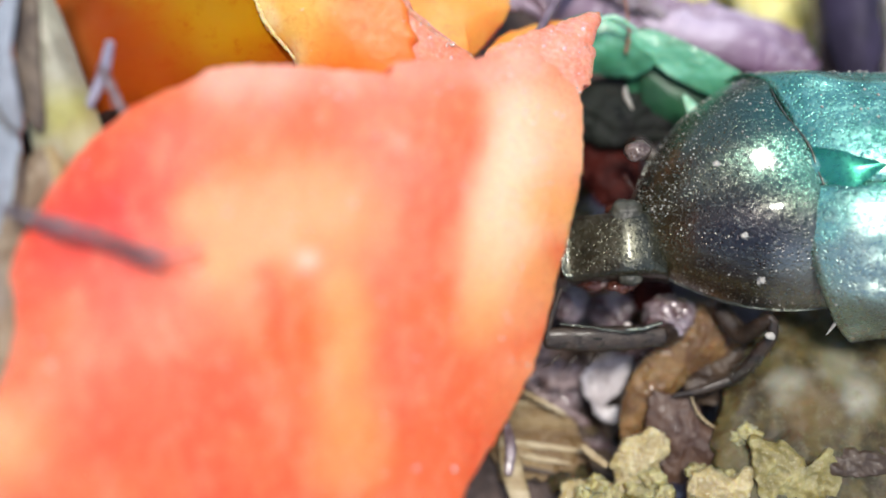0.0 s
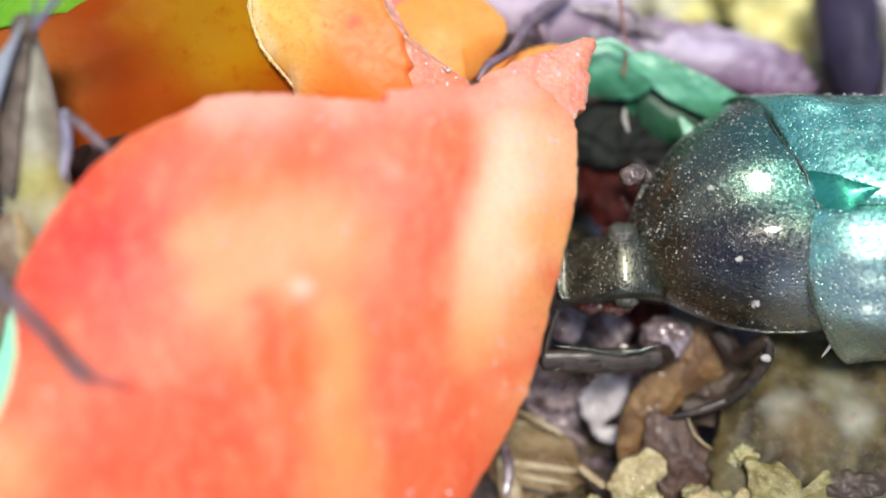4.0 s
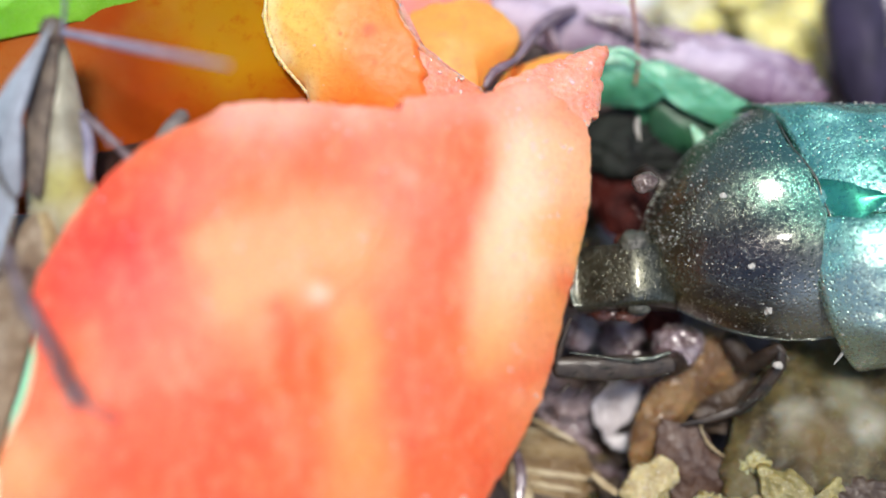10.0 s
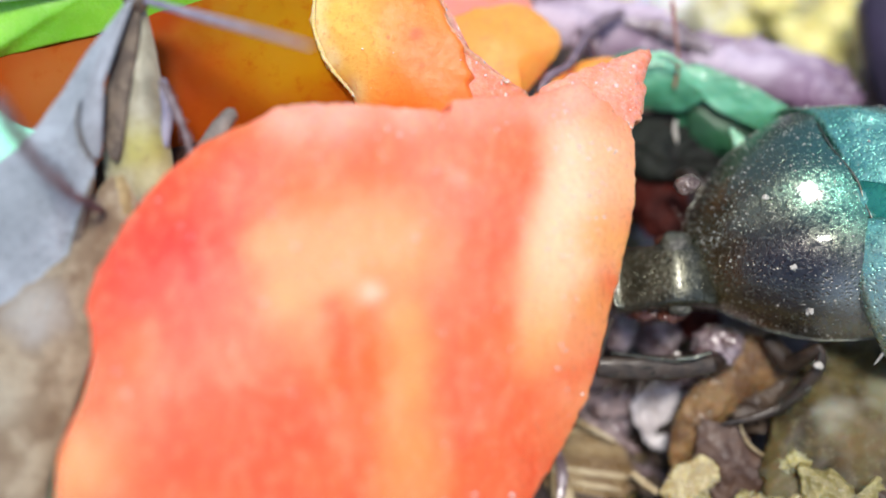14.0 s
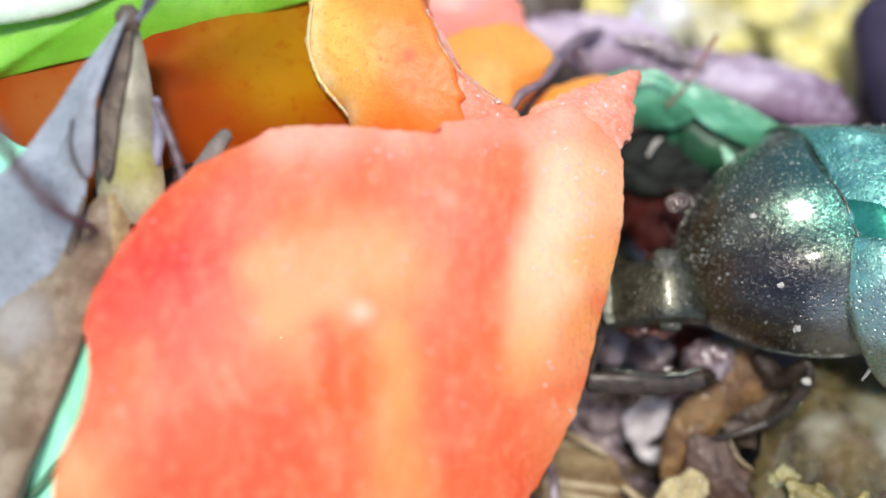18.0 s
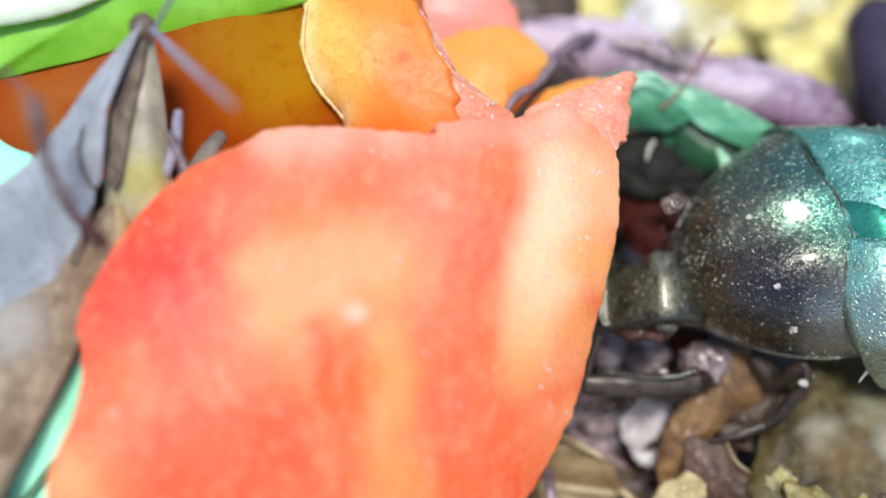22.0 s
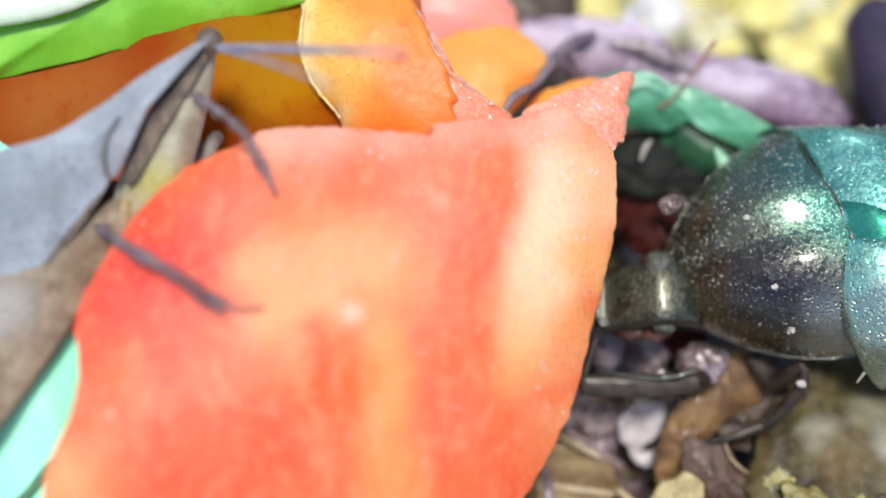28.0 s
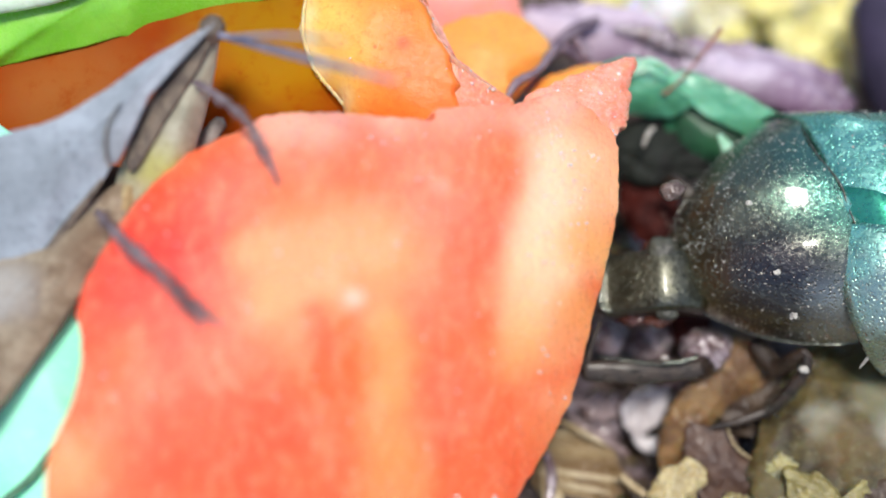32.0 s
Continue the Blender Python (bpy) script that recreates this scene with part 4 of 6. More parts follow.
for label, m, outline, dome, seed in (
        ("flat lobed flake of tan melted food", CHEESE, [(5.70, 12.66, 1.18), (5.97, 13.14, 1.44), (6.52, 13.26, 1.51), (6.90, 13.48, 1.63), (7.45, 13.14, 1.46), (7.42, 12.65, 1.21), (7.11, 12.27, 1.00), (7.19, 11.79, 0.75), (6.72, 11.24, 0.46), (5.75, 11.10, 0.38), (5.67, 11.79, 0.73), (5.51, 12.31, 1.00)], 0.35, 81),
        ("flat ragged flake of olive-yellow food", CHEESE_OLIVE, [(9.99, 12.78, 2.66), (10.69, 12.61, 2.58), (11.31, 12.54, 2.56), (11.82, 12.02, 2.29), (12.16, 11.83, 2.20), (12.39, 12.30, 2.45), (12.77, 12.44, 2.52), (12.96, 11.90, 2.25), (13.00, 10.93, 1.74), (11.79, 10.59, 1.55), (10.47, 10.76, 1.62), (10.18, 11.77, 2.14)], 0.4, 82),
        ("pale wet crumbly flake of food", CHEESE, [(8.10, 11.69, 1.62), (8.71, 11.96, 1.77), (9.43, 11.69, 1.64), (10.00, 12.03, 1.82), (10.39, 11.55, 1.58), (10.24, 10.84, 1.21), (8.68, 10.71, 1.12), (8.01, 11.05, 1.28)], 0.35, 83),
        ("tan wet flake of food", CHEESE, [(3.93, 11.88, 0.42), (4.62, 11.97, 0.47), (5.60, 11.88, 0.44), (5.80, 11.36, 0.17), (5.02, 10.92, -0.06), (3.84, 11.10, 0.01)], 0.3, 84)):
    single("food_flake", slab(outline, dome=dome, thick=0.5, n=170, rings=30, jag=0.12, jag_size=0.28, lump=0.16, lump_size=0.45, seed=seed), m, label, "food scrap", "food flakes")
for k, c in enumerate([(4.53, 11.37, 0.95), (4.95, 11.68, 1.11), (5.40, 11.30, 0.92), (6.26, 11.47, 1.03), (6.84, 11.81, 1.21), (6.65, 11.33, 0.96), (8.38, 12.01, 1.34), (8.86, 11.88, 1.27), (9.53, 12.01, 1.35), (9.96, 11.84, 1.27), (10.73, 11.36, 1.03), (11.17, 11.53, 1.13), (7.23, 11.37, 0.99), (9.82, 13.04, 1.89), (10.11, 13.17, 1.97)]):
    r = 0.16 + 0.12 * (k * 7 % 5) / 5
    single("food_grain", lumps(c, (1.5 * r, 1.2 * r, r), 120 + k, grain=0.22, rise=0.4, sub=4, ragged=0.7), CRUMB_WET, "small glistening wet food grain", "food scrap", "food grains")
for k, (c, s, flat) in enumerate((((5.25, 10.6, 0.6), 0.8, 0.8), ((7.49, 9.6, 1.3), 1.3, 0.9), ((9.77, 9.9, 1.6), 0.9, 0.7), ((12.3, 9.9, 2.0), 0.9, 0.8), ((4.43, 9.7, 0.3), 1.2, 0.9))):
    single("crumb_clump", lumps(c, (1.15 * s, 1.0 * s * flat, 0.6 * s), 80 + k, grain=0.34, rise=0.34, ragged=0.7), CRUMB_WET, "wet yellowish crumbly food clump", "food scrap", "yellow clumps")

single("onion_shred", slab([(3.19, 16.82, -0.19), (4.13, 16.71, -0.23), (4.89, 16.59, -0.28), (4.76, 16.00, -0.59), (4.14, 15.67, -0.77), (3.30, 16.00, -0.61)], dome=0.25, thick=0.25, n=90, rings=12, jag=0.15, jag_size=0.4, lump=0.2, lump_size=0.5, seed=101), SHRED,
       "thin brownish-grey onion shred", "onion", "onion bits")
single("onion_shred", slab([(2.83, 15.73, -0.08), (3.45, 15.45, -0.21), (4.28, 15.05, -0.41), (5.11, 14.50, -0.69), (4.90, 14.32, -0.78), (4.08, 14.76, -0.57), (3.25, 15.27, -0.31)], dome=0.2, thick=0.25, n=90, rings=12, jag=0.12, jag_size=0.4, lump=0.18, lump_size=0.5, seed=102), SHRED,
       "thin brownish-grey onion shred", "onion", "onion bits")
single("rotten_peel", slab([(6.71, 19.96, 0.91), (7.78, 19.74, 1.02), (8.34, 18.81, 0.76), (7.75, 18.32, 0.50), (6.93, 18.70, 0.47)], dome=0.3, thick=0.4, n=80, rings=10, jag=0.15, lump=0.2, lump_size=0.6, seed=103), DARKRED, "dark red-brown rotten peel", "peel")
single("dark_peel", slab([(8.43, 15.98, 1.26), (9.23, 16.48, 1.53), (10.60, 16.87, 1.75), (11.00, 16.48, 1.55), (10.40, 15.62, 1.10), (9.80, 14.82, 0.67), (8.80, 14.69, 0.60), (8.43, 15.09, 0.79)], dome=0.3, thick=0.4, n=130, rings=20, jag=0.16, jag_size=0.4, lump=0.2, lump_size=0.5, seed=104), HUSK,
       "dark brown mottled wet peel", "peel")
single("fibre", tube([(4.59, 13.12, 0.68), (4.93, 12.78, 0.72), (5.38, 12.37, 0.73)], [0.1, 0.14, 0.06], n=24, flat=0.35, wobble=0.3, seed=4), STRAW, "short pale dry fibre splinter", "fibre", "fibres")
single("fibre", tube([(2.49, 15.33, 0.38), (3.19, 14.94, 0.40), (4.10, 14.42, 0.35)], [0.06, 0.1, 0.05], n=24, flat=0.4, wobble=0.4, seed=5), STRAW, "thin straw-coloured dry plant fibre", "fibre", "fibres")
single("fibre", tube([(1.94, 14.05, 0.49), (2.09, 13.13, 0.45), (1.99, 12.24, 0.32)], [0.12, 0.2, 0.15], n=24, flat=0.3, wobble=0.2, seed=6), LILAC, "short greyish dry fibre splinter", "fibre", "fibres")
single("water_bead", lumps((6.04, 16.60, 3.21), (0.16, 0.15, 0.14), 7, grain=1.0, rise=0.0, sub=3, ragged=0.05), JUICE, "clear round water bead on the wet scraps", "water drop")

# ---- loose bits of compost ----
def bits():
    rnd = random.Random(17)
    kinds = []
    for k, (m, lab) in enumerate(((HUSK, "dark brown rotted leaf bit"), (STRAW, "straw-coloured dry fibre bit"), (LILAC, "pale lilac onion shred"), (BROWN_SKIN, "brown wet peel bit"), (MUSH, "olive wet mush bit"), (WHITE, "whitish crumpled membrane shred"))):
        n = 9
        ring = [(math.cos(2 * math.pi * i / n) * rnd.uniform(0.5, 1.3), math.sin(2 * math.pi * i / n) * rnd.uniform(0.3, 0.9), rnd.uniform(-0.25, 0.25)) for i in range(n)]
        kinds.append((slab(ring, dome=0.25, thick=0.25, n=40, rings=5, jag=0.15, jag_size=0.4, lump=0.12, lump_size=0.5, seed=k, away=Vector((0, 0, 1))), m, lab))
    made = []
    for bm, m, lab in kinds:
        ob = single("compost_bit", bm, m, lab, "compost bit", "compost bits")
        made.append(ob)
    spots = []
    for k in range(150):
        x, y = rnd.uniform(1.5, 24), rnd.uniform(8, 28)
        if x < 5 and y > 14:
            continue
        spots.append((x, y))
    for k, (x, y) in enumerate(spots):
        z = height(x, y) + rnd.uniform(0.1, 0.5)
        m = pose(x * MM, y * MM, z * MM, rnd.uniform(-35, 35), rnd.uniform(-35, 35), rnd.uniform(0, 360)) @ Matrix.Diagonal((1, 1, 1, 1))
        ob = made[k % len(made)]
        if k < len(made):
            ob.matrix_basis = m
        else:
            copy_thing(ob, m)


bits()

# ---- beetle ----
# the near-black patch low on the shield is a dark reflection put into the colour
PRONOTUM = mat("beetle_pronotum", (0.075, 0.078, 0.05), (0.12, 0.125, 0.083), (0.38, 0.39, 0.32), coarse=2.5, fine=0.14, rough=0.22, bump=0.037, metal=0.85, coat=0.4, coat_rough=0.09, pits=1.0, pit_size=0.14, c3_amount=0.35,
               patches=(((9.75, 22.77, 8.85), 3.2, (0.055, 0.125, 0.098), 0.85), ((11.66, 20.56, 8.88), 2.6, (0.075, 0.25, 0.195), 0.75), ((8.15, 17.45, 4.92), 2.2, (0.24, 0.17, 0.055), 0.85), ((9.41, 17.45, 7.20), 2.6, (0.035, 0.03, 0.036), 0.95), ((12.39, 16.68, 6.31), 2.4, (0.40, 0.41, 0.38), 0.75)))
# pale grey patches here and at the shield's rear corner: haze put into the colour
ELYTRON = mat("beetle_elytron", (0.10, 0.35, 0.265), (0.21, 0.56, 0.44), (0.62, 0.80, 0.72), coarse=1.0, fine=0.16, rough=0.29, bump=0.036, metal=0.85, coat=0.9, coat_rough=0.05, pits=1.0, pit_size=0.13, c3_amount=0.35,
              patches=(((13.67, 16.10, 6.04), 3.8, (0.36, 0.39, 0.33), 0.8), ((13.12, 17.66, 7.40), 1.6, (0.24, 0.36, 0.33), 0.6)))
SCUTELLUM = mat("beetle_scutellum", (0.04, 0.30, 0.18), (0.07, 0.42, 0.27), coarse=0.8, fine=0.15, rough=0.3, bump=0.012, metal=0.95, coat=0.3)
HEADSHELL = mat("beetle_head", (0.05, 0.05, 0.034), (0.09, 0.09, 0.062), (0.30, 0.30, 0.26), coarse=0.9, fine=0.14, rough=0.33, bump=0.028, metal=0.8, coat=0.35, coat_rough=0.12, pits=1.0, pit_size=0.13, c3_amount=0.35)
CHITIN = mat("beetle_leg", (0.015, 0.009, 0.006), (0.035, 0.022, 0.014), (0.10, 0.075, 0.055), coarse=0.6, fine=0.12, rough=0.42, bump=0.05, coat=0.15, spec=0.35)
REDDISH = mat("beetle_mouthparts", (0.05, 0.014, 0.009), (0.085, 0.028, 0.017), coarse=0.4, fine=0.1, rough=0.25, coat=0.5)
EYESHELL = mat("beetle_eye", (0.035, 0.034, 0.025), (0.08, 0.08, 0.062), coarse=0.4, fine=0.1, rough=0.42, bump=0.02, spec=0.4)
CLUB = mat("beetle_feeler_club", (0.06, 0.036, 0.028), (0.14, 0.10, 0.085), (0.36, 0.32, 0.30), coarse=0.4, fine=0.12, rough=0.35, bump=0.015, coat=0.15)
MARGIN = mat("beetle_margin", (0.08, 0.09, 0.07), (0.17, 0.18, 0.15), coarse=0.4, fine=0.1, rough=0.2, bump=0.01, metal=0.7)
DUST_AND_GLINT = mat("pale_dust_and_glint", (0.336, 0.312, 0.272), (0.464, 0.44, 0.384), coarse=0.3, fine=0.1, rough=0.8)


def axes(turn, dip, roll, top, height_):
    """Ahead, left, up and the origin of a body section whose crest lies at top."""
    ahead = (RIGHT * -math.cos(turn) - UP_SLOPE * math.sin(turn) + OUT * dip).normalized()
    up = UP_SLOPE * math.sin(roll) + OUT * math.cos(roll)
    up = (up - ahead * up.dot(ahead)).normalized()
    return ahead, up.cross(ahead), up, V(top) - up * height_


SHIELD = axes(0.298, -0.087, 0.241, (11.76, 19.90, 8.65), 3.123)
REARPART = axes(-0.02, -0.06, 0.24, (12.13, 19.35, 8.37), 3.2)
FOREHEAD = axes(0.05, -0.22, 0.22, (6.20, 18.54, 5.89), 1.2)
DORSAL = SHIELD[2]


def body(x, y, z, section=None):
    """From a section's own axes (ahead, left, up) to the place."""
    a, l, u, o = section or SHIELD
    return o + a * x + l * y + u * z


def sheet(rows, thick, down):
    """A closed shell from a grid of points, with an inner wall."""
    bm = bmesh.new()
    a = [[bm.verts.new(p) for p in r] for r in rows]
    b = [[bm.verts.new(p + down * thick) for p in r] for r in rows]
    m, n = len(rows), len(rows[0])
    for g in (a, b):
        for i in range(m - 1):
            for j in range(n - 1):
                bm.faces.new((g[i][j], g[i + 1][j], g[i + 1][j + 1], g[i][j + 1]))
    ring = [(0, j) for j in range(n)] + [(i, n - 1) for i in range(1, m)] + [(m - 1, j) for j in range(n - 2, -1, -1)] + [(i, 0) for i in range(m - 2, 0, -1)]
    for (i, j), (k, l) in zip(ring, ring[1:] + ring[:1]):
        bm.faces.new((a[i][j], a[k][l], b[k][l], b[i][j]))
    return bm


LONG = 5.92


def half_width(u):
    return 1.373 + 2.985 * (1 - u ** 2.2) ** 0.991


def rear_lead(v):
    """How far the wavy rear edge of the shield runs ahead of its base line."""
    at = (-1, -0.8, -0.6, -0.3, -0.15, 0, 0.15, 0.3, 0.45, 0.6, 0.8, 1)
    lead = (0.05, 0.45, 0.6, 0.22, 0.07, 0.15, 0.18, 0.07, 0.18, 0.36, 0.56, 0.52)
    return sum(float(np.interp(v + d, at, lead)) for d in (-0.1, -0.05, 0, 0.05, 0.1)) / 5


def pronotum_point(u, v, lift=0.0):
    w = half_width(u) * (1 - 0.08 * max(0.0, v) ** 2 * (1 - 0.6 * (1 - u) ** 4))
    h = 1.152 + 1.971 * (1 - u ** 2.68) - 0.42 * max(0.0, (0.46 - u) / 0.46) ** 2
    z = h * max(0.0, 1 - abs(v) ** 2.3) ** 0.63
    furrow = 0.24 * math.exp(-((v + 0.08) / 0.2) ** 2) * math.sin(math.pi * min(1.0, 0.08 + u * 0.92)) ** 0.7
    dent = -0.10 * math.exp(-((u - 0.45) ** 2) / 0.02 - ((abs(v) - 0.62) ** 2) / 0.02)
    wave = 0.02 * noise.noise(Vector((u * 5, v * 4, 3)))
    return body(LONG * u + rear_lead(v) * (1 - u), v * w, z - furrow + dent + wave + lift)


def case_width(s, side):
    return (4.78 if side < 0 else 4.5) - 0.15 * math.sin(min(1, s * 4) * math.pi / 2)


def case_lead(s, t, side):
    """Place along the body: the far shoulder reaches ahead, the near one stays behind the shield."""
    return 0.95 - 12.0 * s + (1.75 if side < 0 else -2.3) * t ** 1.6 * (1 - s)


SPINES = {985: ((3.74, 15.82, 2.50), (3.45, 15.54, 2.46), (3.10, 15.40, 2.38)), 1015: ((4.33, 15.78, 2.49), (4.08, 15.53, 2.47), (3.88, 15.36, 2.38)), 1050: ((5.03, 15.81, 2.53), (4.86, 15.60, 2.53), (4.71, 15.42, 2.43))}


def beetle():
    root = thing("beetle", "metallic bronze-green chafer beetle feeding at the tomato edge", "beetle", tuple(body(0, 0, -2.6)))
    rows = [[pronotum_point(i / 56, math.sin(math.pi / 2 * (j / 44 - 1))) for j in range(89)] for i in range(57)]
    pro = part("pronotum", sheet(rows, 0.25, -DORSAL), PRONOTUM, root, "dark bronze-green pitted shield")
    for sgn in (1, -1):
        part("margin", tube([pronotum_point(u, sgn * 1.0, 0.05) for u in (0.0, 0.2, 0.4, 0.6, 0.8, 0.93)], [0.03, 0.036, 0.036, 0.036, 0.03, 0.03], n=40, seg=8), MARGIN, pro, "shiny raised rim")
    part("rear_rim", tube([pronotum_point(0.0, v, 0.02) for v in (-0.75, -0.5, -0.2, 0.0, 0.2, 0.5, 0.75, 0.95)], [0.02, 0.03, 0.045, 0.05, 0.05, 0.045, 0.04, 0.03], n=60, seg=8), MARGIN, pro, "shiny raised rim")
    # wing cases
    for sgn in (1, -1):
        rows = []
        for i in range(51):
            s = i / 50
            w = case_width(s, sgn) - 2.6 * max(0, (s - 0.55) / 0.45) ** 2.2
            top = 3.15 + 0.55 * math.sin(math.pi * min(1, s * 1.3)) - 1.6 * max(0, (s - 0.6) / 0.4) ** 2
            row = []
            for j in range(33):
                t = j / 32
                a = t * math.pi / 2
                y = 0.03 + w * math.sin(a) ** 0.92
                z = top * math.cos(a) ** 0.75 - 0.12 * math.exp(-(t / 0.05) ** 2) - 0.03 * math.cos(t * 40) * (0.2 < t < 0.8) * min(1, s * 6)
                z += 0.35 * math.exp(-((s - 0.1) / 0.07) ** 2 - ((t - 0.62) / 0.12) ** 2)
                x = case_lead(s, t, sgn)
                row.append(body(x, sgn * y, z - 0.5 * max(0, 1 - s / 0.13) ** 1.6, REARPART))
            rows.append(row)
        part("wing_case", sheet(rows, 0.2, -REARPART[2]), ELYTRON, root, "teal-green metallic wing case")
    tri = []
    for i in range(17):
        s = i / 16
        x = 0.62 - 2.25 * s
        crest = 3.2 + 0.55 * math.sin(math.pi * 1.3 * (0.5 - x) / 12) - 0.5 * max(0.0, 1 - s * 2.0) ** 1.5
        tri.append([body(x - 0.35 * (j / 8 - 1) * (1 - s), -0.3 - 0.25 * s + 1.05 * (1 - s ** 1.15) * (j / 8 - 1), crest + 0.07 * (1 - (j / 8 - 1) ** 2) - 0.05 * abs(j / 8 - 1), REARPART) for j in range(17)])
    part("scutellum", sheet(tri, 0.2, -DORSAL), SCUTELLUM, root, "bright emerald triangle plate")
    # underside
    under = lumps((0, 0, 0), (1, 1, 1), 5, grain=2.0, rise=0.0, sub=4, ragged=0.0)
    for v in under.verts:
        q = v.co.copy()
        v.co = body(-2.0 + q.x * 8.2, q.y * (3.6 - 1.6 * max(0, q.x)), 0.3 + q.z * (2.0 if q.z < 0 else 0.6), REARPART)
    part("underside", under, CHITIN, root)
    # head: a square shield that widens to an upturned front edge
    rows = []
    for i in range(29):
        s = max(0, 1.3 * i / 28 - 0.3)
        back = max(0, 0.3 - 1.3 * i / 28) / 0.3
        w = 1.06 + 0.06 * math.sin(math.pi * s) + 0.08 * max(0, (s - 0.6) / 0.4)
        row = []
        for j in range(29):
            v = j / 14 - 1
            z = 1.2 - 0.35 * s - 0.5 * s * s + 0.2 * (1 - v ** 4) + 0.3 * max(0, (s - 0.88) / 0.12) ** 2 + 0.07 * max(0, (abs(v) - 0.8) / 0.2) ** 2 * (s > 0.4) - 8 * max(0, abs(v) - 0.94) - 0.45 * max(0, 1 - s / 0.3) ** 1.5 - 0.5 * back
            row.append(body(-0.35 - 0.5 * back + 3.0 * s - 0.18 * (abs(v) ** 8) * s + 0.05 * (1 - v * v) * s, v * w, z, FOREHEAD))
        rows.append(row)
    head = part("head", sheet(rows, 0.9, -FOREHEAD[2]), HEADSHELL, root, "square bronze head plate")
    part("front_rim", tube([body(x, y, z, FOREHEAD) for x, y, z in ((2.3, -1.02, 0.75), (2.6, -0.9, 0.78), (2.68, 0, 0.86), (2.6, 0.9, 0.78), (2.3, 1.02, 0.75))], [0.04, 0.06, 0.06, 0.06, 0.04], n=30, seg=8), MARGIN, head, "shiny upturned rim")
    for sgn in (1, -1):
        part("eye", lumps(body(0.4, sgn * 1.05, 0.85 if sgn < 0 else 0.35, FOREHEAD), (0.55, 0.46, 0.36) if sgn < 0 else (0.4, 0.3, 0.3), 3, grain=0.3, rise=0.1, sub=4, ragged=0.2), EYESHELL, head, "dark rounded eye")
        part("antenna", lumps(body(0.7, sgn * 1.3, 0.0, FOREHEAD), (0.42, 0.2, 0.2), 8 + sgn, grain=0.4, rise=0.3, sub=4), REDDISH, head, "short reddish clubbed feeler")
    part("feeler_club", lumps((6.0, 20.86, 7.77), (0.4, 0.34, 0.3), 14, grain=0.3, rise=0.15, sub=4, ragged=0.15), CLUB, head, "brown shiny feeler club")
    part("mouthpart", lumps(body(1.7, 0.75, -0.3, FOREHEAD), (0.9, 0.45, 0.3), 12, grain=0.4, rise=0.6, sub=4), REDDISH, head, "dark reddish mouthpart")

    def limb(joints, radii, flat=0.7, name="tibia", par=None, label=""):
        return part(name, tube(joints, radii, n=28, seg=12, flat=flat, wobble=0.1), CHITIN, par or root, label)

    # front leg on the near side
    leg = limb([(9.54, 17.63, 1.41), (8.47, 17.14, 1.85), (7.22, 16.29, 3.00)], [0.3, 0.36, 0.34], name="front_leg")
    limb([(7.30, 16.21, 3.30), (6.21, 16.13, 3.27), (4.81, 16.08, 3.27), (3.22, 16.10, 3.31)], [0.3, 0.42, 0.46, 0.36], flat=0.35, name="tibia", par=leg)
    for x in (985, 1015, 1050):
        part("spine", tube(SPINES[x], [0.09, 0.05, 0.01], n=10, seg=6), CHITIN, leg)
    part("tibia_edge", tube([(6.04, 16.11, 3.72), (4.76, 16.27, 3.84), (3.61, 16.38, 3.92)], [0.03, 0.035, 0.015], n=40, seg=6, wobble=0.8), MARGIN, leg, "pale shiny shin edge")
    part("tibia_edge", tube([(7.10, 16.39, 3.97), (6.42, 16.21, 3.89), (5.83, 16.17, 3.88)], [0.06, 0.09, 0.05], n=16, seg=6, wobble=0.6), MARGIN, leg, "pale shiny knee")
    limb([(3.71, 17.60, 4.14), (3.38, 16.73, 3.66), (3.26, 16.24, 3.39)], [0.08, 0.12, 0.08], name="tarsus", par=leg)
    # front leg on the far side
    far = limb([(7.79, 21.87, 4.95), (6.99, 22.40, 5.21), (6.59, 22.83, 5.20), (6.25, 22.98, 4.82)], [0.35, 0.33, 0.28, 0.12], name="front_leg")
    part("tarsus", tube([(6.14, 21.91, 4.49), (6.33, 21.57, 4.43), (6.55, 21.16, 4.33)], [0.05, 0.06, 0.05], n=14, seg=6), REDDISH, far, "thin reddish foot")
    # middle leg
    mid = limb([(9.45, 17.43, 2.91), (10.02, 16.43, 2.97), (10.45, 16.33, 3.94), (10.74, 16.38, 4.43)], [0.34, 0.34, 0.28, 0.2], name="middle_leg")
    limb([(10.78, 16.33, 4.40), (10.72, 15.82, 3.91), (10.18, 15.29, 2.94), (9.63, 14.87, 2.15)], [0.16, 0.22, 0.25, 0.14], name="tibia", par=mid)
    limb([(9.60, 14.97, 2.31), (8.63, 14.67, 2.13), (7.67, 14.53, 1.93)], [0.2, 0.16, 0.06], name="tarsus", par=mid)
    part("knee_spot", lumps((10.62, 15.78, 4.28), (0.16, 0.12, 0.1), 4, grain=0.2, rise=0.1, sub=3), DUST_AND_GLINT, mid, "white dirt speck")
    part("hair_tuft", tube([(12.62, 15.96, 5.38), (12.54, 15.83, 5.08), (12.36, 15.63, 4.75)], [0.04, 0.06, 0.02], n=10, seg=6), DUST_AND_GLINT, root, "pale hair tuft")
    # pale specks on the shield: a little dirt, most of them painted glints of the pits
    rnd = random.Random(4)
    specks = bmesh.new()
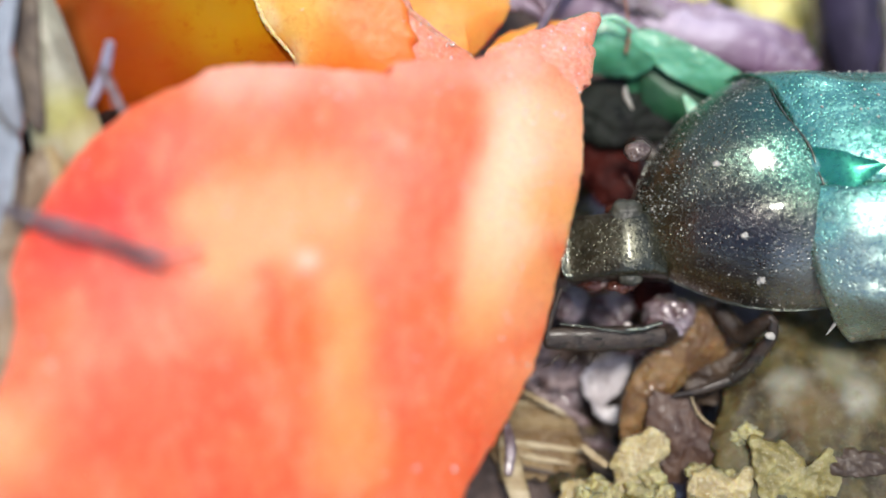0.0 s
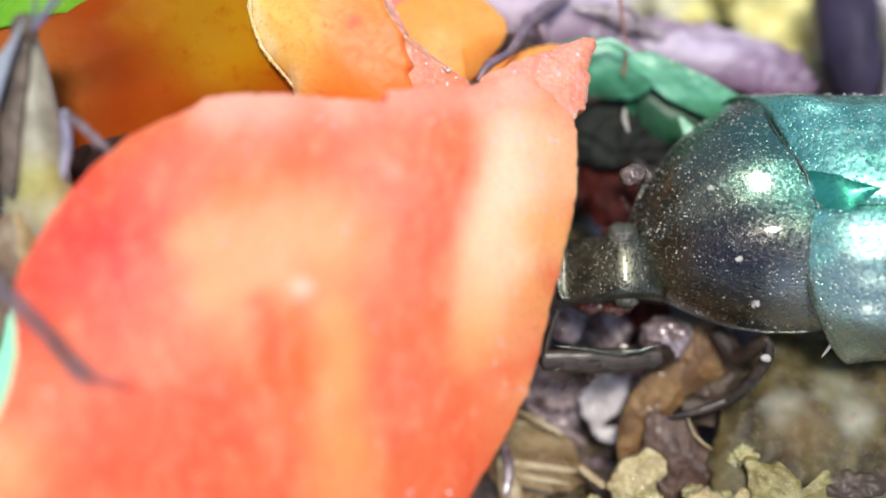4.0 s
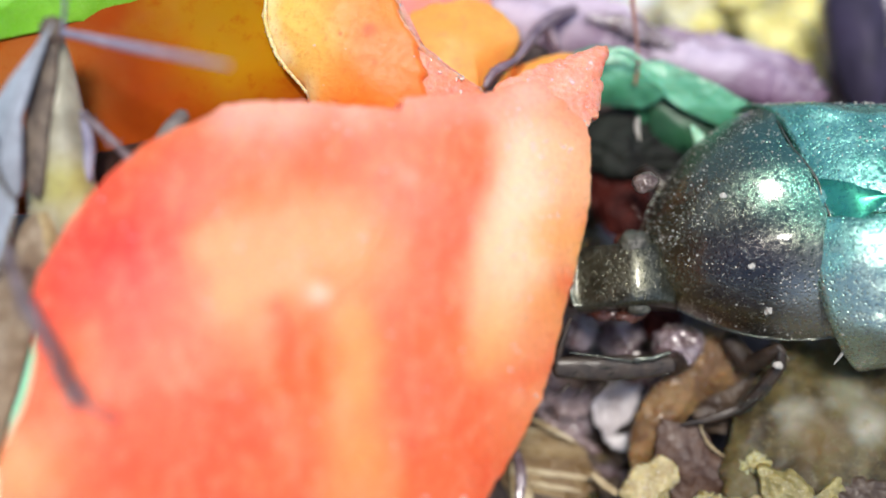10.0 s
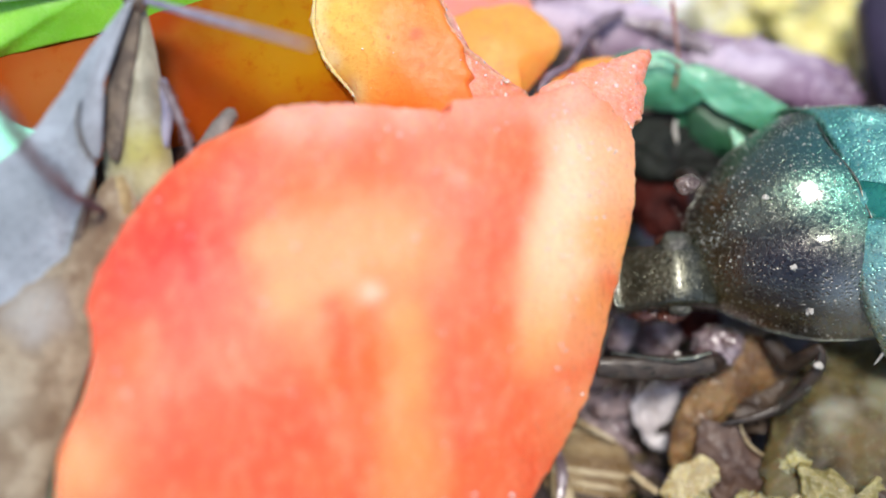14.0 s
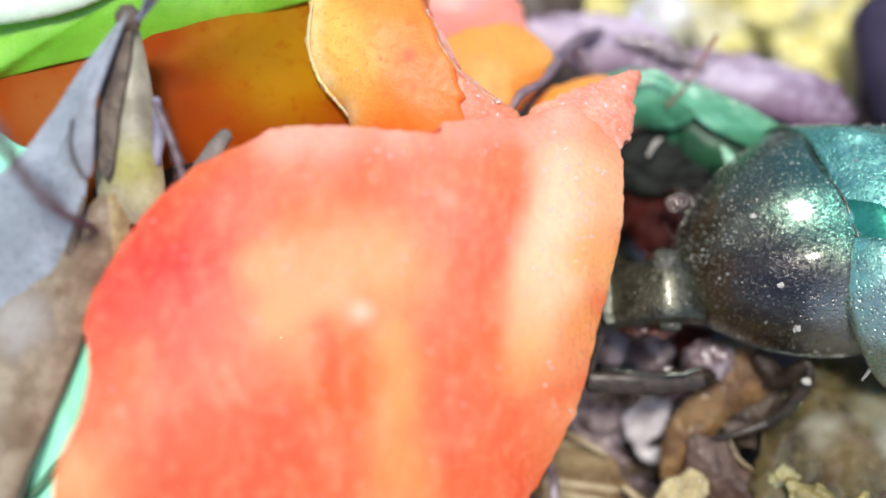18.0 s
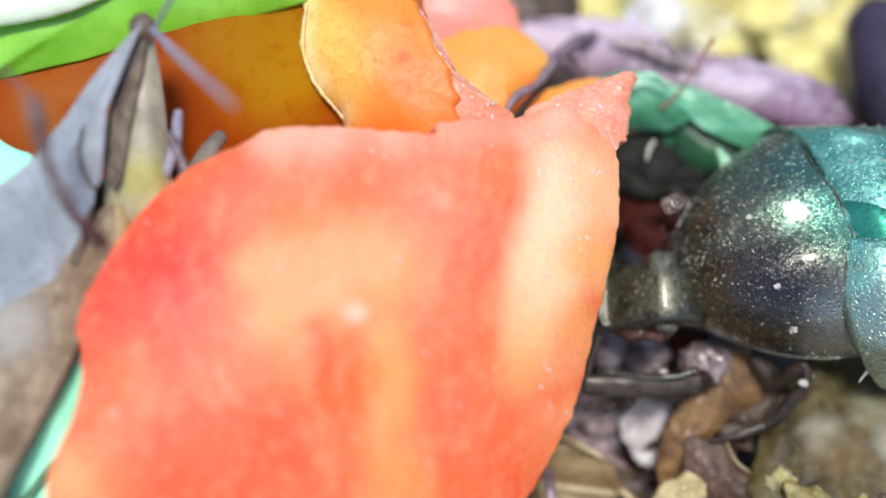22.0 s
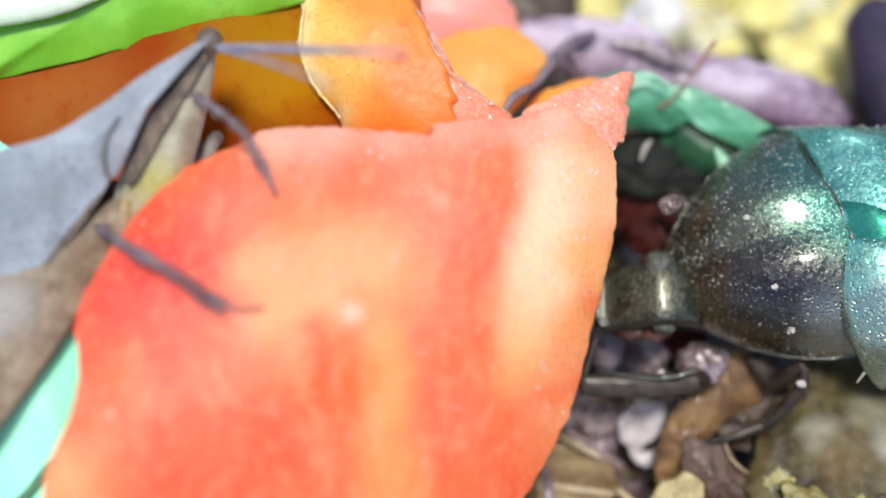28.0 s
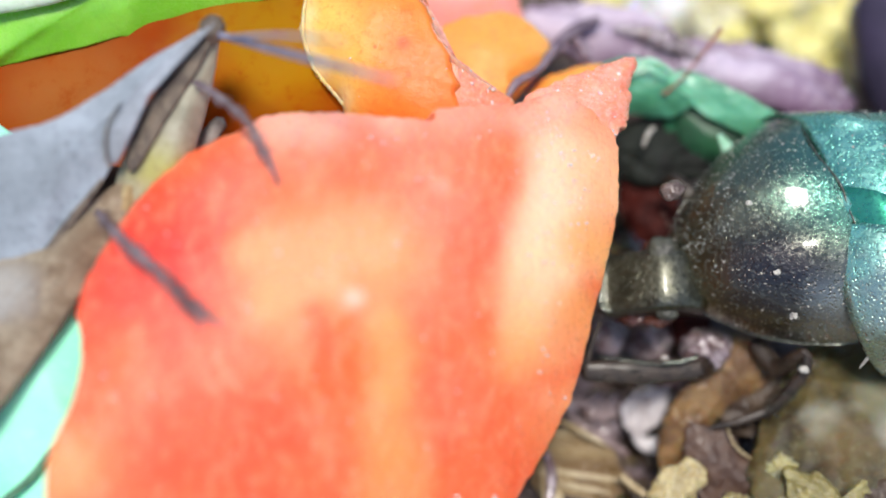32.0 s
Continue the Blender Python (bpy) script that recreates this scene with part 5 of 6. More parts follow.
    for k in range(950):
        u, v = rnd.uniform(0.02, 0.97), rnd.uniform(-0.97, 0.97)
        if k > 300:
            v = -rnd.uniform(0.05, 0.99)
        elif k % 3 == 0:
            v = rnd.choice((-1, 1)) * rnd.uniform(0.93, 0.995)
        r = (0.011 if k < 300 else 0.009) + 0.034 * rnd.random() ** 5
        got = bmesh.ops.create_icosphere(specks, subdivisions=1, radius=r)["verts"]
        at = pronotum_point(u, v, 0.01)
        for q in got:
            q.co = at + Vector((q.co.x * rnd.uniform(0.5, 1.6), q.co.y * rnd.uniform(0.5, 1.6), q.co.z * 0.6))
    # more pale specks as painted glints on the wing cases
    for k in range(340):
        s, t = rnd.uniform(0.0, 0.35), rnd.uniform(0.2, 1.0)
        top = 3.15 + 0.55 * math.sin(math.pi * min(1, s * 1.3))
        a = t * math.pi / 2
        side = rnd.choice((-1, -1, 1))
        w = case_width(s, side)
        at = body(case_lead(s, t, side), side * (0.03 + w * math.sin(a) ** 0.92), top * max(0.0, math.cos(a)) ** 0.75 - 0.5 * max(0, 1 - s / 0.13) ** 1.6, REARPART)
        r = 0.013 + 0.06 * rnd.random() ** 4
        for q in bmesh.ops.create_icosphere(specks, subdivisions=1, radius=r)["verts"]:
            q.co = at + Vector((q.co.x * rnd.uniform(0.5, 1.6), q.co.y * rnd.uniform(0.5, 1.6), q.co.z * 0.6))
    tagged(part("dirt_specks", specks, DUST_AND_GLINT, root, "pale specks of dirt and painted glints"), kind="stuff")
    for k, (c, r) in enumerate((((9.85, 16.71, 6.61), 0.1), ((9.25, 17.85, 7.52), 0.07), ((8.37, 19.94, 8.48), 0.07))):
        got = lumps(c, (r, r * 0.8, r * 0.8), 20 + k, grain=0.12, rise=0.5, sub=4, ragged=0.5)
        part("dirt_flake", got, DUST_AND_GLINT, root, "pale flake of dirt")
    return root


def bristles(legs, path, count, seed, long):
    """Short stiff hairs along a leg."""
    rnd = random.Random(seed)
    bm = bmesh.new()
    line = smooth_line(path, 60)
    for k in range(count):
        i = rnd.randrange(2, 57)
        d = (line[i + 1] - line[i]).normalized()
        a = d.cross(OUT).normalized()
        spin = rnd.uniform(0, 2 * math.pi)
        o = a * math.cos(spin) + OUT * math.sin(spin)
        p = line[i] + o * 0.15
        tube([p, p + o * long * 0.5 + d * long * 0.4, p + o * long * 0.75 + d * long], [0.02, 0.014, 0.006], n=4, seg=4, bm=bm)
    tagged(part("bristle_fringe", bm, MARGIN, legs, "short stiff bristles"), kind="stuff")


def leg_of(root, name):
    return [c for c in root.children if c.name.split(".")[0] == name][0]


chafer = beetle()
bristles(leg_of(chafer, "front_leg"), [(7.30, 16.21, 3.30), (6.21, 16.13, 3.27), (4.81, 16.08, 3.27), (3.22, 16.10, 3.31)], 70, 1, 0.3)
bristles(leg_of(chafer, "middle_leg"), [(10.78, 16.33, 4.40), (10.72, 15.82, 3.91), (10.18, 15.29, 2.94), (9.63, 14.87, 2.15)], 60, 2, 0.26)

# ---- dark bug half hidden behind ----
BUGLEG = mat("bug_leg", (0.13, 0.09, 0.12), (0.21, 0.155, 0.185), coarse=0.6, fine=0.15, rough=0.4, bump=0.03)
FEELER = mat("bug_feeler", (0.26, 0.10, 0.07), (0.32, 0.14, 0.09), coarse=0.6, fine=0.15, rough=0.4)
bug = thing("bug", "dark green bug half hidden behind the tomato tip", "bug", (6.79, 26.03, 1.97))
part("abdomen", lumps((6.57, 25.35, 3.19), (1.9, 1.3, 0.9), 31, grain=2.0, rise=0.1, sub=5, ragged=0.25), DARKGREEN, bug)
bug_feeler = part("feeler", tube([(6.31, 26.18, 5.95), (6.85, 26.48, 6.33), (7.55, 27.19, 6.94), (8.26, 28.01, 7.60)], [0.07, 0.05, 0.05, 0.09], n=24, seg=8), FEELER, bug, "thin reddish-brown feeler", origin=(6.31, 26.18, 5.95))
bug_tip = part("pale_feeler_tip", tube([(5.95, 24.99, 5.53), (5.72, 24.71, 5.49), (5.56, 24.29, 5.26)], [0.07, 0.1, 0.05], n=14, seg=8), DUST_AND_GLINT, bug, "white feeler tip", origin=(5.86, 24.77, 5.41))
fly = thing("hidden_insect", "dark purplish insect mostly hidden among the scraps", "insect", (3.94, 28.38, 3.34))
fly_leg = part("leg", tube([(0.41, 24.50, 8.13), (0.76, 25.06, 8.20), (1.48, 25.66, 8.06), (1.94, 26.58, 7.64), (2.42, 27.71, 7.12), (3.07, 28.76, 6.54), (3.99, 29.71, 5.90)], [0.1, 0.17, 0.14, 0.18, 0.22, 0.24, 0.2], n=44, seg=8, wobble=0.25), BUGLEG, fly, "dark jointed leg", origin=(3.07, 28.76, 6.54))
part("leg", tube([(1.53, 28.73, 6.33), (1.83, 28.02, 6.38), (2.46, 27.75, 6.45)], [0.13, 0.2, 0.11], n=20, seg=8, wobble=0.2), BUGLEG, fly, "dark jointed leg")
part("leg", tube([(2.83, 28.62, 6.24), (3.28, 28.19, 6.33), (3.53, 27.54, 6.31)], [0.18, 0.26, 0.15], n=20, seg=8, wobble=0.2), BUGLEG, fly, "dark jointed leg")
part("abdomen", lumps((3.89, 28.38, 3.91), (1.0, 0.7, 0.6), 33, grain=1.0, rise=0.1, sub=4, ragged=0.1), BUGLEG, fly)

# ---- grey moth ----
WING = mat("moth_wing", (0.20, 0.23, 0.255), (0.295, 0.335, 0.375), (0.09, 0.09, 0.10), coarse=2.2, fine=0.16, rough=0.7, bump=0.03, sheen=0.2, local=True, c3_amount=0.6)
MOTHBODY = mat("moth_body", (0.24, 0.225, 0.155), (0.37, 0.35, 0.25), (0.15, 0.12, 0.08), coarse=0.9, fine=0.14, rough=0.6, bump=0.04, sheen=0.3, coat=0.15, local=True, axis=(0, 0, 1),
               patches=(((0.15, 0.1, 0), 1.1, (0.36, 0.34, 0.085), 0.9), ((0.45, -0.6, 0), 0.6, (0.46, 0.47, 0.27), 0.8)))
MOTHBROWN = mat("moth_brown", (0.17, 0.122, 0.072), (0.30, 0.25, 0.17), (0.11, 0.07, 0.052), coarse=0.9, fine=0.16, rough=0.75, bump=0.04, sheen=0.3, local=True, c3_amount=0.5, axis=(0, 0, 1),
                patches=(((-1.7, -3.9, 0), 1.1, (0.31, 0.30, 0.275), 0.8), ((-2.3, -6.2, 0), 0.9, (0.31, 0.275, 0.20), 0.8), ((-3.0, -8.6, 0), 1.0, (0.31, 0.27, 0.19), 0.8), ((-4.6, -6.6, 0), 1.3, (0.27, 0.265, 0.245), 0.7)))
MOTHDARK = mat("moth_dark", (0.06, 0.042, 0.032), (0.14, 0.105, 0.075), (0.27, 0.235, 0.18), c3_amount=0.6, coarse=0.5, fine=0.12, rough=0.7, bump=0.03, local=True)
MOTHLEG = mat("moth_leg", (0.10, 0.07, 0.075), (0.20, 0.16, 0.17), coarse=0.5, fine=0.12, rough=0.6, bump=0.03, local=True)
HOOD = mat("moth_hood", (0.21, 0.225, 0.245), (0.30, 0.325, 0.36), (0.10, 0.095, 0.10), coarse=1.6, fine=0.18, rough=0.7, bump=0.03, sheen=0.2, local=True, c3_amount=0.6)
SHOULDER = mat("moth_shoulder", (0.24, 0.175, 0.075), (0.36, 0.285, 0.14), (0.14, 0.09, 0.05), coarse=0.5, fine=0.14, rough=0.75, bump=0.03, sheen=0.3, local=True)
ANTENNA = mat("moth_antenna", (0.20, 0.19, 0.26), (0.29, 0.28, 0.35), coarse=0.4, fine=0.12, rough=0.7, bump=0.02, local=True)
GREYTWIG = mat("grey_twig", (0.13, 0.115, 0.10), (0.25, 0.23, 0.21), (0.07, 0.06, 0.055), coarse=1.1, fine=0.3, rough=0.7, bump=0.03, local=True, c3_amount=0.8)
ZED = Vector((0, 0, 1))
MOTH_SIZE = 1.09


moth = thing("moth", "grey-winged brown moth with slender legs climbing over the tomato", "moth", (0, 0, 0))
moth.scale = (MOTH_SIZE, MOTH_SIZE, MOTH_SIZE)
part("thorax", slab([(0.05, 4.35, -0.06), (-0.5, 3.6, -0.12), (-0.75, 2.3, -0.17), (-0.98, 0.95, -0.17), (-1.0, -0.6, -0.19), (-0.4, -1.3, -0.30), (0.35, -1.35, -0.40), (0.75, -0.85, -0.5), (0.8, -0.25, -0.51), (0.64, 0.95, -0.50), (0.48, 2.3, -0.49), (0.28, 3.6, -0.3)], dome=0.5, thick=1.3, n=90, rings=14, away=ZED, lump=0.05, lump_size=0.5, seed=2), MOTHBODY, moth, "pale beige thorax with a yellow-green base")
part("dark_stripe", slab([(0.06, 4.31, 0.22), (-0.40, 3.65, 0.24), (-0.74, 2.46, 0.27), (-0.96, 1.03, 0.27), (-0.9, 0.25, 0.27), (-0.62, -0.15, 0.3), (-0.42, 0.25, 0.34), (-0.24, 1.49, 0.36), (-0.02, 2.68, 0.34), (0.08, 3.63, 0.28)], dome=0.04, thick=0.2, n=70, rings=8, away=ZED, lump=0.04, lump_size=0.4), MOTHDARK, moth, "dark brown stripe")
hood = part("hood", slab([(0.1, 4.5, 0.5), (-0.45, 3.7, 0.62), (-0.95, 2.6, 0.72), (-1.28, 1.6, 0.78), (-1.36, 0.8, 0.84), (-1.2, 0.2, 0.82), (-0.95, -0.12, 0.74), (-0.84, 0.4, 0.66), (-0.86, 1.5, 0.64), (-0.66, 2.75, 0.62), (-0.2, 3.85, 0.52)], dome=0.2, thick=0.25, n=80, rings=8, away=ZED, lump=0.05, lump_size=0.6, seed=4), HOOD, moth, "pale grey shoulder cover")
moth_wing = part("wing", slab([(-0.15, 4.3, 0.4), (-0.75, 3.5, 0.5), (-1.4, 2.6, 0.62), (-2.0, 1.6, 0.75), (-2.96, 0.32, 0.92), (-4.04, -0.52, 1.04), (-5.56, -2.0, 1.08), (-6.6, -4.6, 0.95), (-5.5, -5.3, 0.8), (-4.2, -5.35, 0.55), (-2.7, -4.95, 0.35), (-1.92, -4.2, 0.35), (-1.86, -3.25, 0.38), (-1.62, -2.13, 0.42), (-1.2, -0.74, 0.45), (-1.12, 0.2, 0.42), (-1.05, 1.6, 0.38), (-0.75, 2.8, 0.36), (-0.3, 3.8, 0.36)], dome=0.3, thick=0.2, n=130, rings=14, away=ZED, lump=0.1, lump_size=1.2, seed=6, jag=0.03), WING, moth, "mottled pale grey folded wing", origin=(-0.83, -0.31, 0.62))
part("wing_vein", tube([(-1.40, 1.51, 0.86), (-1.46, 0.79, 0.92), (-1.24, 0.1, 0.88), (-0.98, -0.25, 0.8)], [0.012, 0.03, 0.04, 0.02], n=30, seg=8, flat=0.5, wobble=0.2, side=(0, 0, 1)), MOTHDARK, moth, "dark fold line")
part("wing_vein", tube([(-4.2, -5.35, 0.75), (-2.75, -4.95, 0.55), (-2.0, -4.23, 0.5), (-1.82, -3.06, 0.5), (-1.5, -1.86, 0.52), (-1.15, -0.64, 0.55)], [0.03, 0.05, 0.08, 0.12, 0.12, 0.05], n=40, seg=8, flat=0.5, wobble=0.2, side=(0, 0, 1)), MOTHDARK, moth_wing, "dark purplish wing border")
moth_abdomen = part("abdomen", slab([(-0.92, -0.63, -0.08), (-0.40, -0.31, -0.29), (-0.07, -0.43, -0.40), (-0.14, -1.82, -0.41), (-0.45, -3.23, -0.42), (-0.51, -4.11, -0.42), (-0.82, -6.38, -0.44), (-1.20, -8.42, -0.44), (-2.05, -12.53, -0.46), (-8.2, -11.67, -0.17), (-6.2, -7.38, 0.02), (-3.4, -4.47, 0.01), (-1.61, -2.95, 0.12), (-1.39, -1.77, 0.12)], dome=0.5, thick=1.3, n=110, rings=12, away=ZED, lump=0.12, lump_size=0.9, seed=7), MOTHBROWN, moth, "brown furry abdomen", origin=(-0.47, -0.77, -0.19))
part("shoulder", lumps((-0.6, -1.35, -0.4), (0.42, 1.5, 0.36), 72, grain=0.6, rise=0.05, sub=4, ragged=0.12), SHOULDER, moth, "brown furry shoulder")
part("head", lumps((-0.02, 4.34, 0.14), (0.33, 0.36, 0.36), 71, grain=0.25, rise=0.2, sub=4, ragged=0.1), MOTHDARK, moth, "small dark head")


def moth_part(name, path, radii, material, label, flat=0.9):
    return part(name, tube(path, radii, n=36, seg=10, flat=flat, wobble=0.12, side=(0, 0, 1)), material, moth, label, origin=path[0])


feeler_near = moth_part("antenna", [(0.29, 4.27, 0.33), (2.14, 4.63, 1.79), (3.91, 5.01, 3.14), (5.59, 5.37, 4.31)], [0.1, 0.12, 0.1, 0.05], ANTENNA, "long grey antenna")
feeler_far = moth_part("antenna", [(0.31, 4.21, 0.33), (1.81, 3.70, 2.19), (3.06, 3.20, 3.75), (4.14, 2.72, 4.92)], [0.055, 0.07, 0.055, 0.03], ANTENNA, "long grey antenna")
SHIN = [(0.66, 2.05, 0.1), (1.42, 1.67, 0.5), (2.36, 1.0, 1.0), (2.93, 0.25, 1.3), (3.25, -0.25, 1.35), (3.4, -0.6, 1.25)]
fore_leg = moth_part("fore_leg", SHIN, [0.1, 0.1, 0.085, 0.075, 0.06, 0.05], MOTHLEG, "thin grey-brown jointed shin")
fore_thigh = part("fore_thigh", tube([(0.62, 0.3, -0.35), (0.72, 1.2, -0.2), (0.68, 2.1, 0.05)], [0.13, 0.17, 0.12], n=20, seg=10, flat=0.8, wobble=0.12, side=(0, 0, 1)), ANTENNA, moth, "bluish-grey raised thigh", origin=(0.62, 0.3, -0.35))
MID = [(-0.95, -1.5, 0.5), (0.4, -1.55, 2.0), (1.7, -1.65, 2.5), (2.85, -1.87, 2.6), (3.45, -1.95, 2.55), (3.96, -1.83, 2.4), (4.39, -1.62, 2.3)]
mid_leg = moth_part("middle_leg", MID, [0.12, 0.13, 0.115, 0.085, 0.06, 0.05, 0.065], MOTHLEG, "thin grey-brown jointed leg")


def hairs(leg, path, count, seed, long=0.3):
    """A fringe of fine hairs along a leg."""
    rnd = random.Random(seed)
    bm = bmesh.new()
    line = smooth_line(path, 60)
    for k in range(count):
        i = rnd.randrange(2, 38)
        d = (line[i + 1] - line[i]).normalized()
        a = d.cross(ZED).normalized()
        spin = rnd.uniform(0, 2 * math.pi)
        o = (a * math.cos(spin) + ZED * math.sin(spin))
        p = line[i] + o * 0.06
        tube([p, p + o * long * 0.5 + d * long * 0.4, p + o * long * 0.7 + d * long], [0.018, 0.012, 0.005], n=4, seg=4, bm=bm, side=(0, 0, 1))
    tagged(part("hair_fringe", bm, MOTHLEG, leg, "fine dark leg hairs"), kind="stuff")


hairs(mid_leg, MID, 150, 5, 0.34)
for tip in ((3.20, -1.62, 2.5), (3.19, -2.22, 2.5)):
    base_ = V((2.8, -1.88, 2.6))
    part("spur", tube([base_, base_.lerp(V(tip), 0.5), tip], [0.05, 0.035, 0.01], n=8, seg=6, side=(0, 0, 1)), MOTHLEG, mid_leg)
hairs(fore_leg, SHIN, 90, 6, 0.2)


twig = single("twig_end", tube([(-10.01, 19.56, 10.66), (-9.49, 20.12, 11.19), (-9.06, 20.56, 11.54), (-8.68, 20.92, 11.84)], [0.24, 0.3, 0.3, 0.22], n=24, seg=10, flat=0.6, wobble=0.15), GREYTWIG, "short grey twig end behind the tomato rim", "twig")


# ---- what moves ----
def turn_about(ob, degrees_, tilt=0.0, along=0.0, shift=(0, 0, 0)):
    """A pose of a part in its thing's space: turned about its joint in the plane of the wings, and tilted out of it."""
    axis = Vector((-math.sin(radians(along)), math.cos(radians(along)), 0))
    spin = Matrix.Rotation(radians(degrees_), 4, "Z") @ Matrix.Rotation(radians(tilt), 4, axis)
    return Matrix.Translation(BASES[ob.name] * MM + V(shift) * MM) @ spin


def motions():
    """The moth climbs and turns, swings a leg and its antennae; the bug moves its feeler."""
    # seconds, place in millimetres, lean of the body
    climb = [
        (0, -11.38, 19.13, 11.98, 12.5), (1, -11.42, 19.09, 11.98, 12.0), (2, -11.78, 18.48, 11.65, 4.5), (3, -12.17, 18.23, 11.47, 3.2), (5.5, -12.23, 17.98, 11.38, 3.0), (6, -12.28, 18.02, 11.39, 2.6),
        (7, -12.27, 17.97, 11.33, 2.3), (8, -12.30, 18.04, 11.31, 2.1), (9, -12.24, 18.37, 11.41, 2.4), (9.5, -12.20, 18.38, 11.39, 2.6), (10, -12.00, 18.33, 11.34, 2.8), (10.5, -12.01, 18.52, 11.40, 2.8),
        (11, -11.87, 18.55, 11.38, 2.3), (12, -11.43, 19.01, 11.56, 2.0), (13, -11.47, 19.05, 11.51, 2.0), (14, -11.36, 19.33, 11.78, 1.1), (14.5, -11.48, 19.19, 11.76, 1.0), (16.5, -11.41, 19.29, 12.03, 0.6),
        (17, -11.42, 19.16, 12.01, 0.6), (18, -11.42, 19.22, 12.13, 0.8), (19, -11.30, 18.84, 12.07, -0.3), (20, -11.30, 18.70, 12.13, -1.0), (21, -11.04, 18.72, 12.24, -1.4), (22, -10.86, 18.79, 12.30, -1.4),
        (23, -10.43, 19.34, 12.63, 3.0), (23.5, -10.39, 19.52, 12.73, 3.6), (24, -10.48, 19.56, 12.75, 3.4), (25, -10.11, 19.52, 12.74, 2.0), (25.5, -9.43, 19.75, 12.87, 1.4), (27.5, -10.34, 18.77, 12.33, -20.6),
        (28, -10.35, 18.67, 12.27, -21.0), (29, -10.37, 18.72, 12.31, -21.0), (30, -10.35, 18.60, 12.24, -21.0), (31, -10.67, 18.69, 12.27, -21.0), (32, -10.39, 18.66, 12.24, -22.0)]

    def moth_at(row):
        t, x, y, z, lean = row
        a = radians(lean)
        ex = RIGHT * math.cos(a) + UP_SLOPE * math.sin(a)
        ey = UP_SLOPE * math.cos(a) - RIGHT * math.sin(a)
        m = Matrix((ex, ey, OUT)).transposed().to_4x4()
        m.translation = Vector((x, y, z)) * MM
        return m

    walk(moth, [(r[0], moth_at(r)) for r in climb])

    def lean_at(t):
        return float(np.interp(t, [r[0] for r in climb], [r[4] for r in climb]))

    def swing(ob, rest, rows):
        """rows: seconds, heading of the limb in the place, tilt, shift of the joint; rest: its heading on the body as built."""
        walk(ob, [(r[0], turn_about(ob, r[1] - lean_at(r[0]) - rest, r[2], rest, r[3] if len(r) > 3 else (0, 0, 0))) for r in rows])

    swing(mid_leg, 0, [(0, -9, 0, (-0.55, -0.6, 1.2)), (1, -9, 0, (-0.55, -0.6, 1.2)), (2, -8, 0, (0.3, 0.1, 1.2)), (3, -36, 0, (0, 0, 1.4)), (6, -36, 0, (0, 0, 1.4)), (9, -37, 0, (0, 0, 1.4)), (10, -50, 0, (0, 0, 1.2)), (10.4, 0, -10), (10.8, 65, -20), (11.2, 125, -30), (12, 130, -30), (14, 130, -30),
                       (17, 128, -30), (21.9, 130, -30), (22.1, 70, -15), (22.3, 0, 0, (-0.3, 0, 0)), (22.5, -24, 0, (-0.4, 0, 0)), (23.5, -24, 0, (-0.4, -0.4, 0)), (25, -24, 0, (-0.7, -0.28, 0)), (25.5, -23, 0, (-1.1, -0.4, 0)), (27.5, -22, 0), (28, -22.5, 0), (31, -23, 0), (32, -33, 0)])
    swing(fore_thigh, 88, [(0, 68, 0), (1, 68, 0), (2, 66, 0), (3, 76, 0), (6, 90, 0), (13, 90, 0), (20, 85, 0), (22, 76, 0), (23.5, 60, 0), (24, 60, 0), (25, 80, 0), (25.5, 92, 0), (27.5, 79, 0, (-0.25, -0.2, -0.9)), (32, 79, 0, (-0.25, -0.2, -0.9))])
    swing(fore_leg, -36, [(0, -69, 22, (0.57, -0.85, 0)), (1, -68, 22, (0.57, -0.85, 0)), (2, -56, 22, (0.5, -0.5, 0)), (3, -50, 22, (0.43, -0.24, 0)), (6, -43, 22, (0.1, 0, 0)), (8, -42, 22), (9.5, -46, 22), (11, -54, 22),
                          (13, -66, 22), (14, -71, 22), (17, -74, 22), (20, -68, 22, (0.05, -0.3, 0)), (22, -72, 22, (0.1, -0.6, 0)), (23.5, -95, 22, (0.48, -0.98, 0)), (24, -90, 18, (0.48, -0.9, 0)), (24.3, -30, -20, (0.4, -0.6, 0)),
                          (24.6, -22, -10, (0.35, -0.3, 0)), (25, -36, 0, (0.3, -0.18, 0)), (25.5, -38, 0, (-0.2, -0.17, 0)), (27.5, -41, 0, (-0.5, 0.75, 0.3)), (32, -41, 0, (-0.5, 0.75, 0.3))])
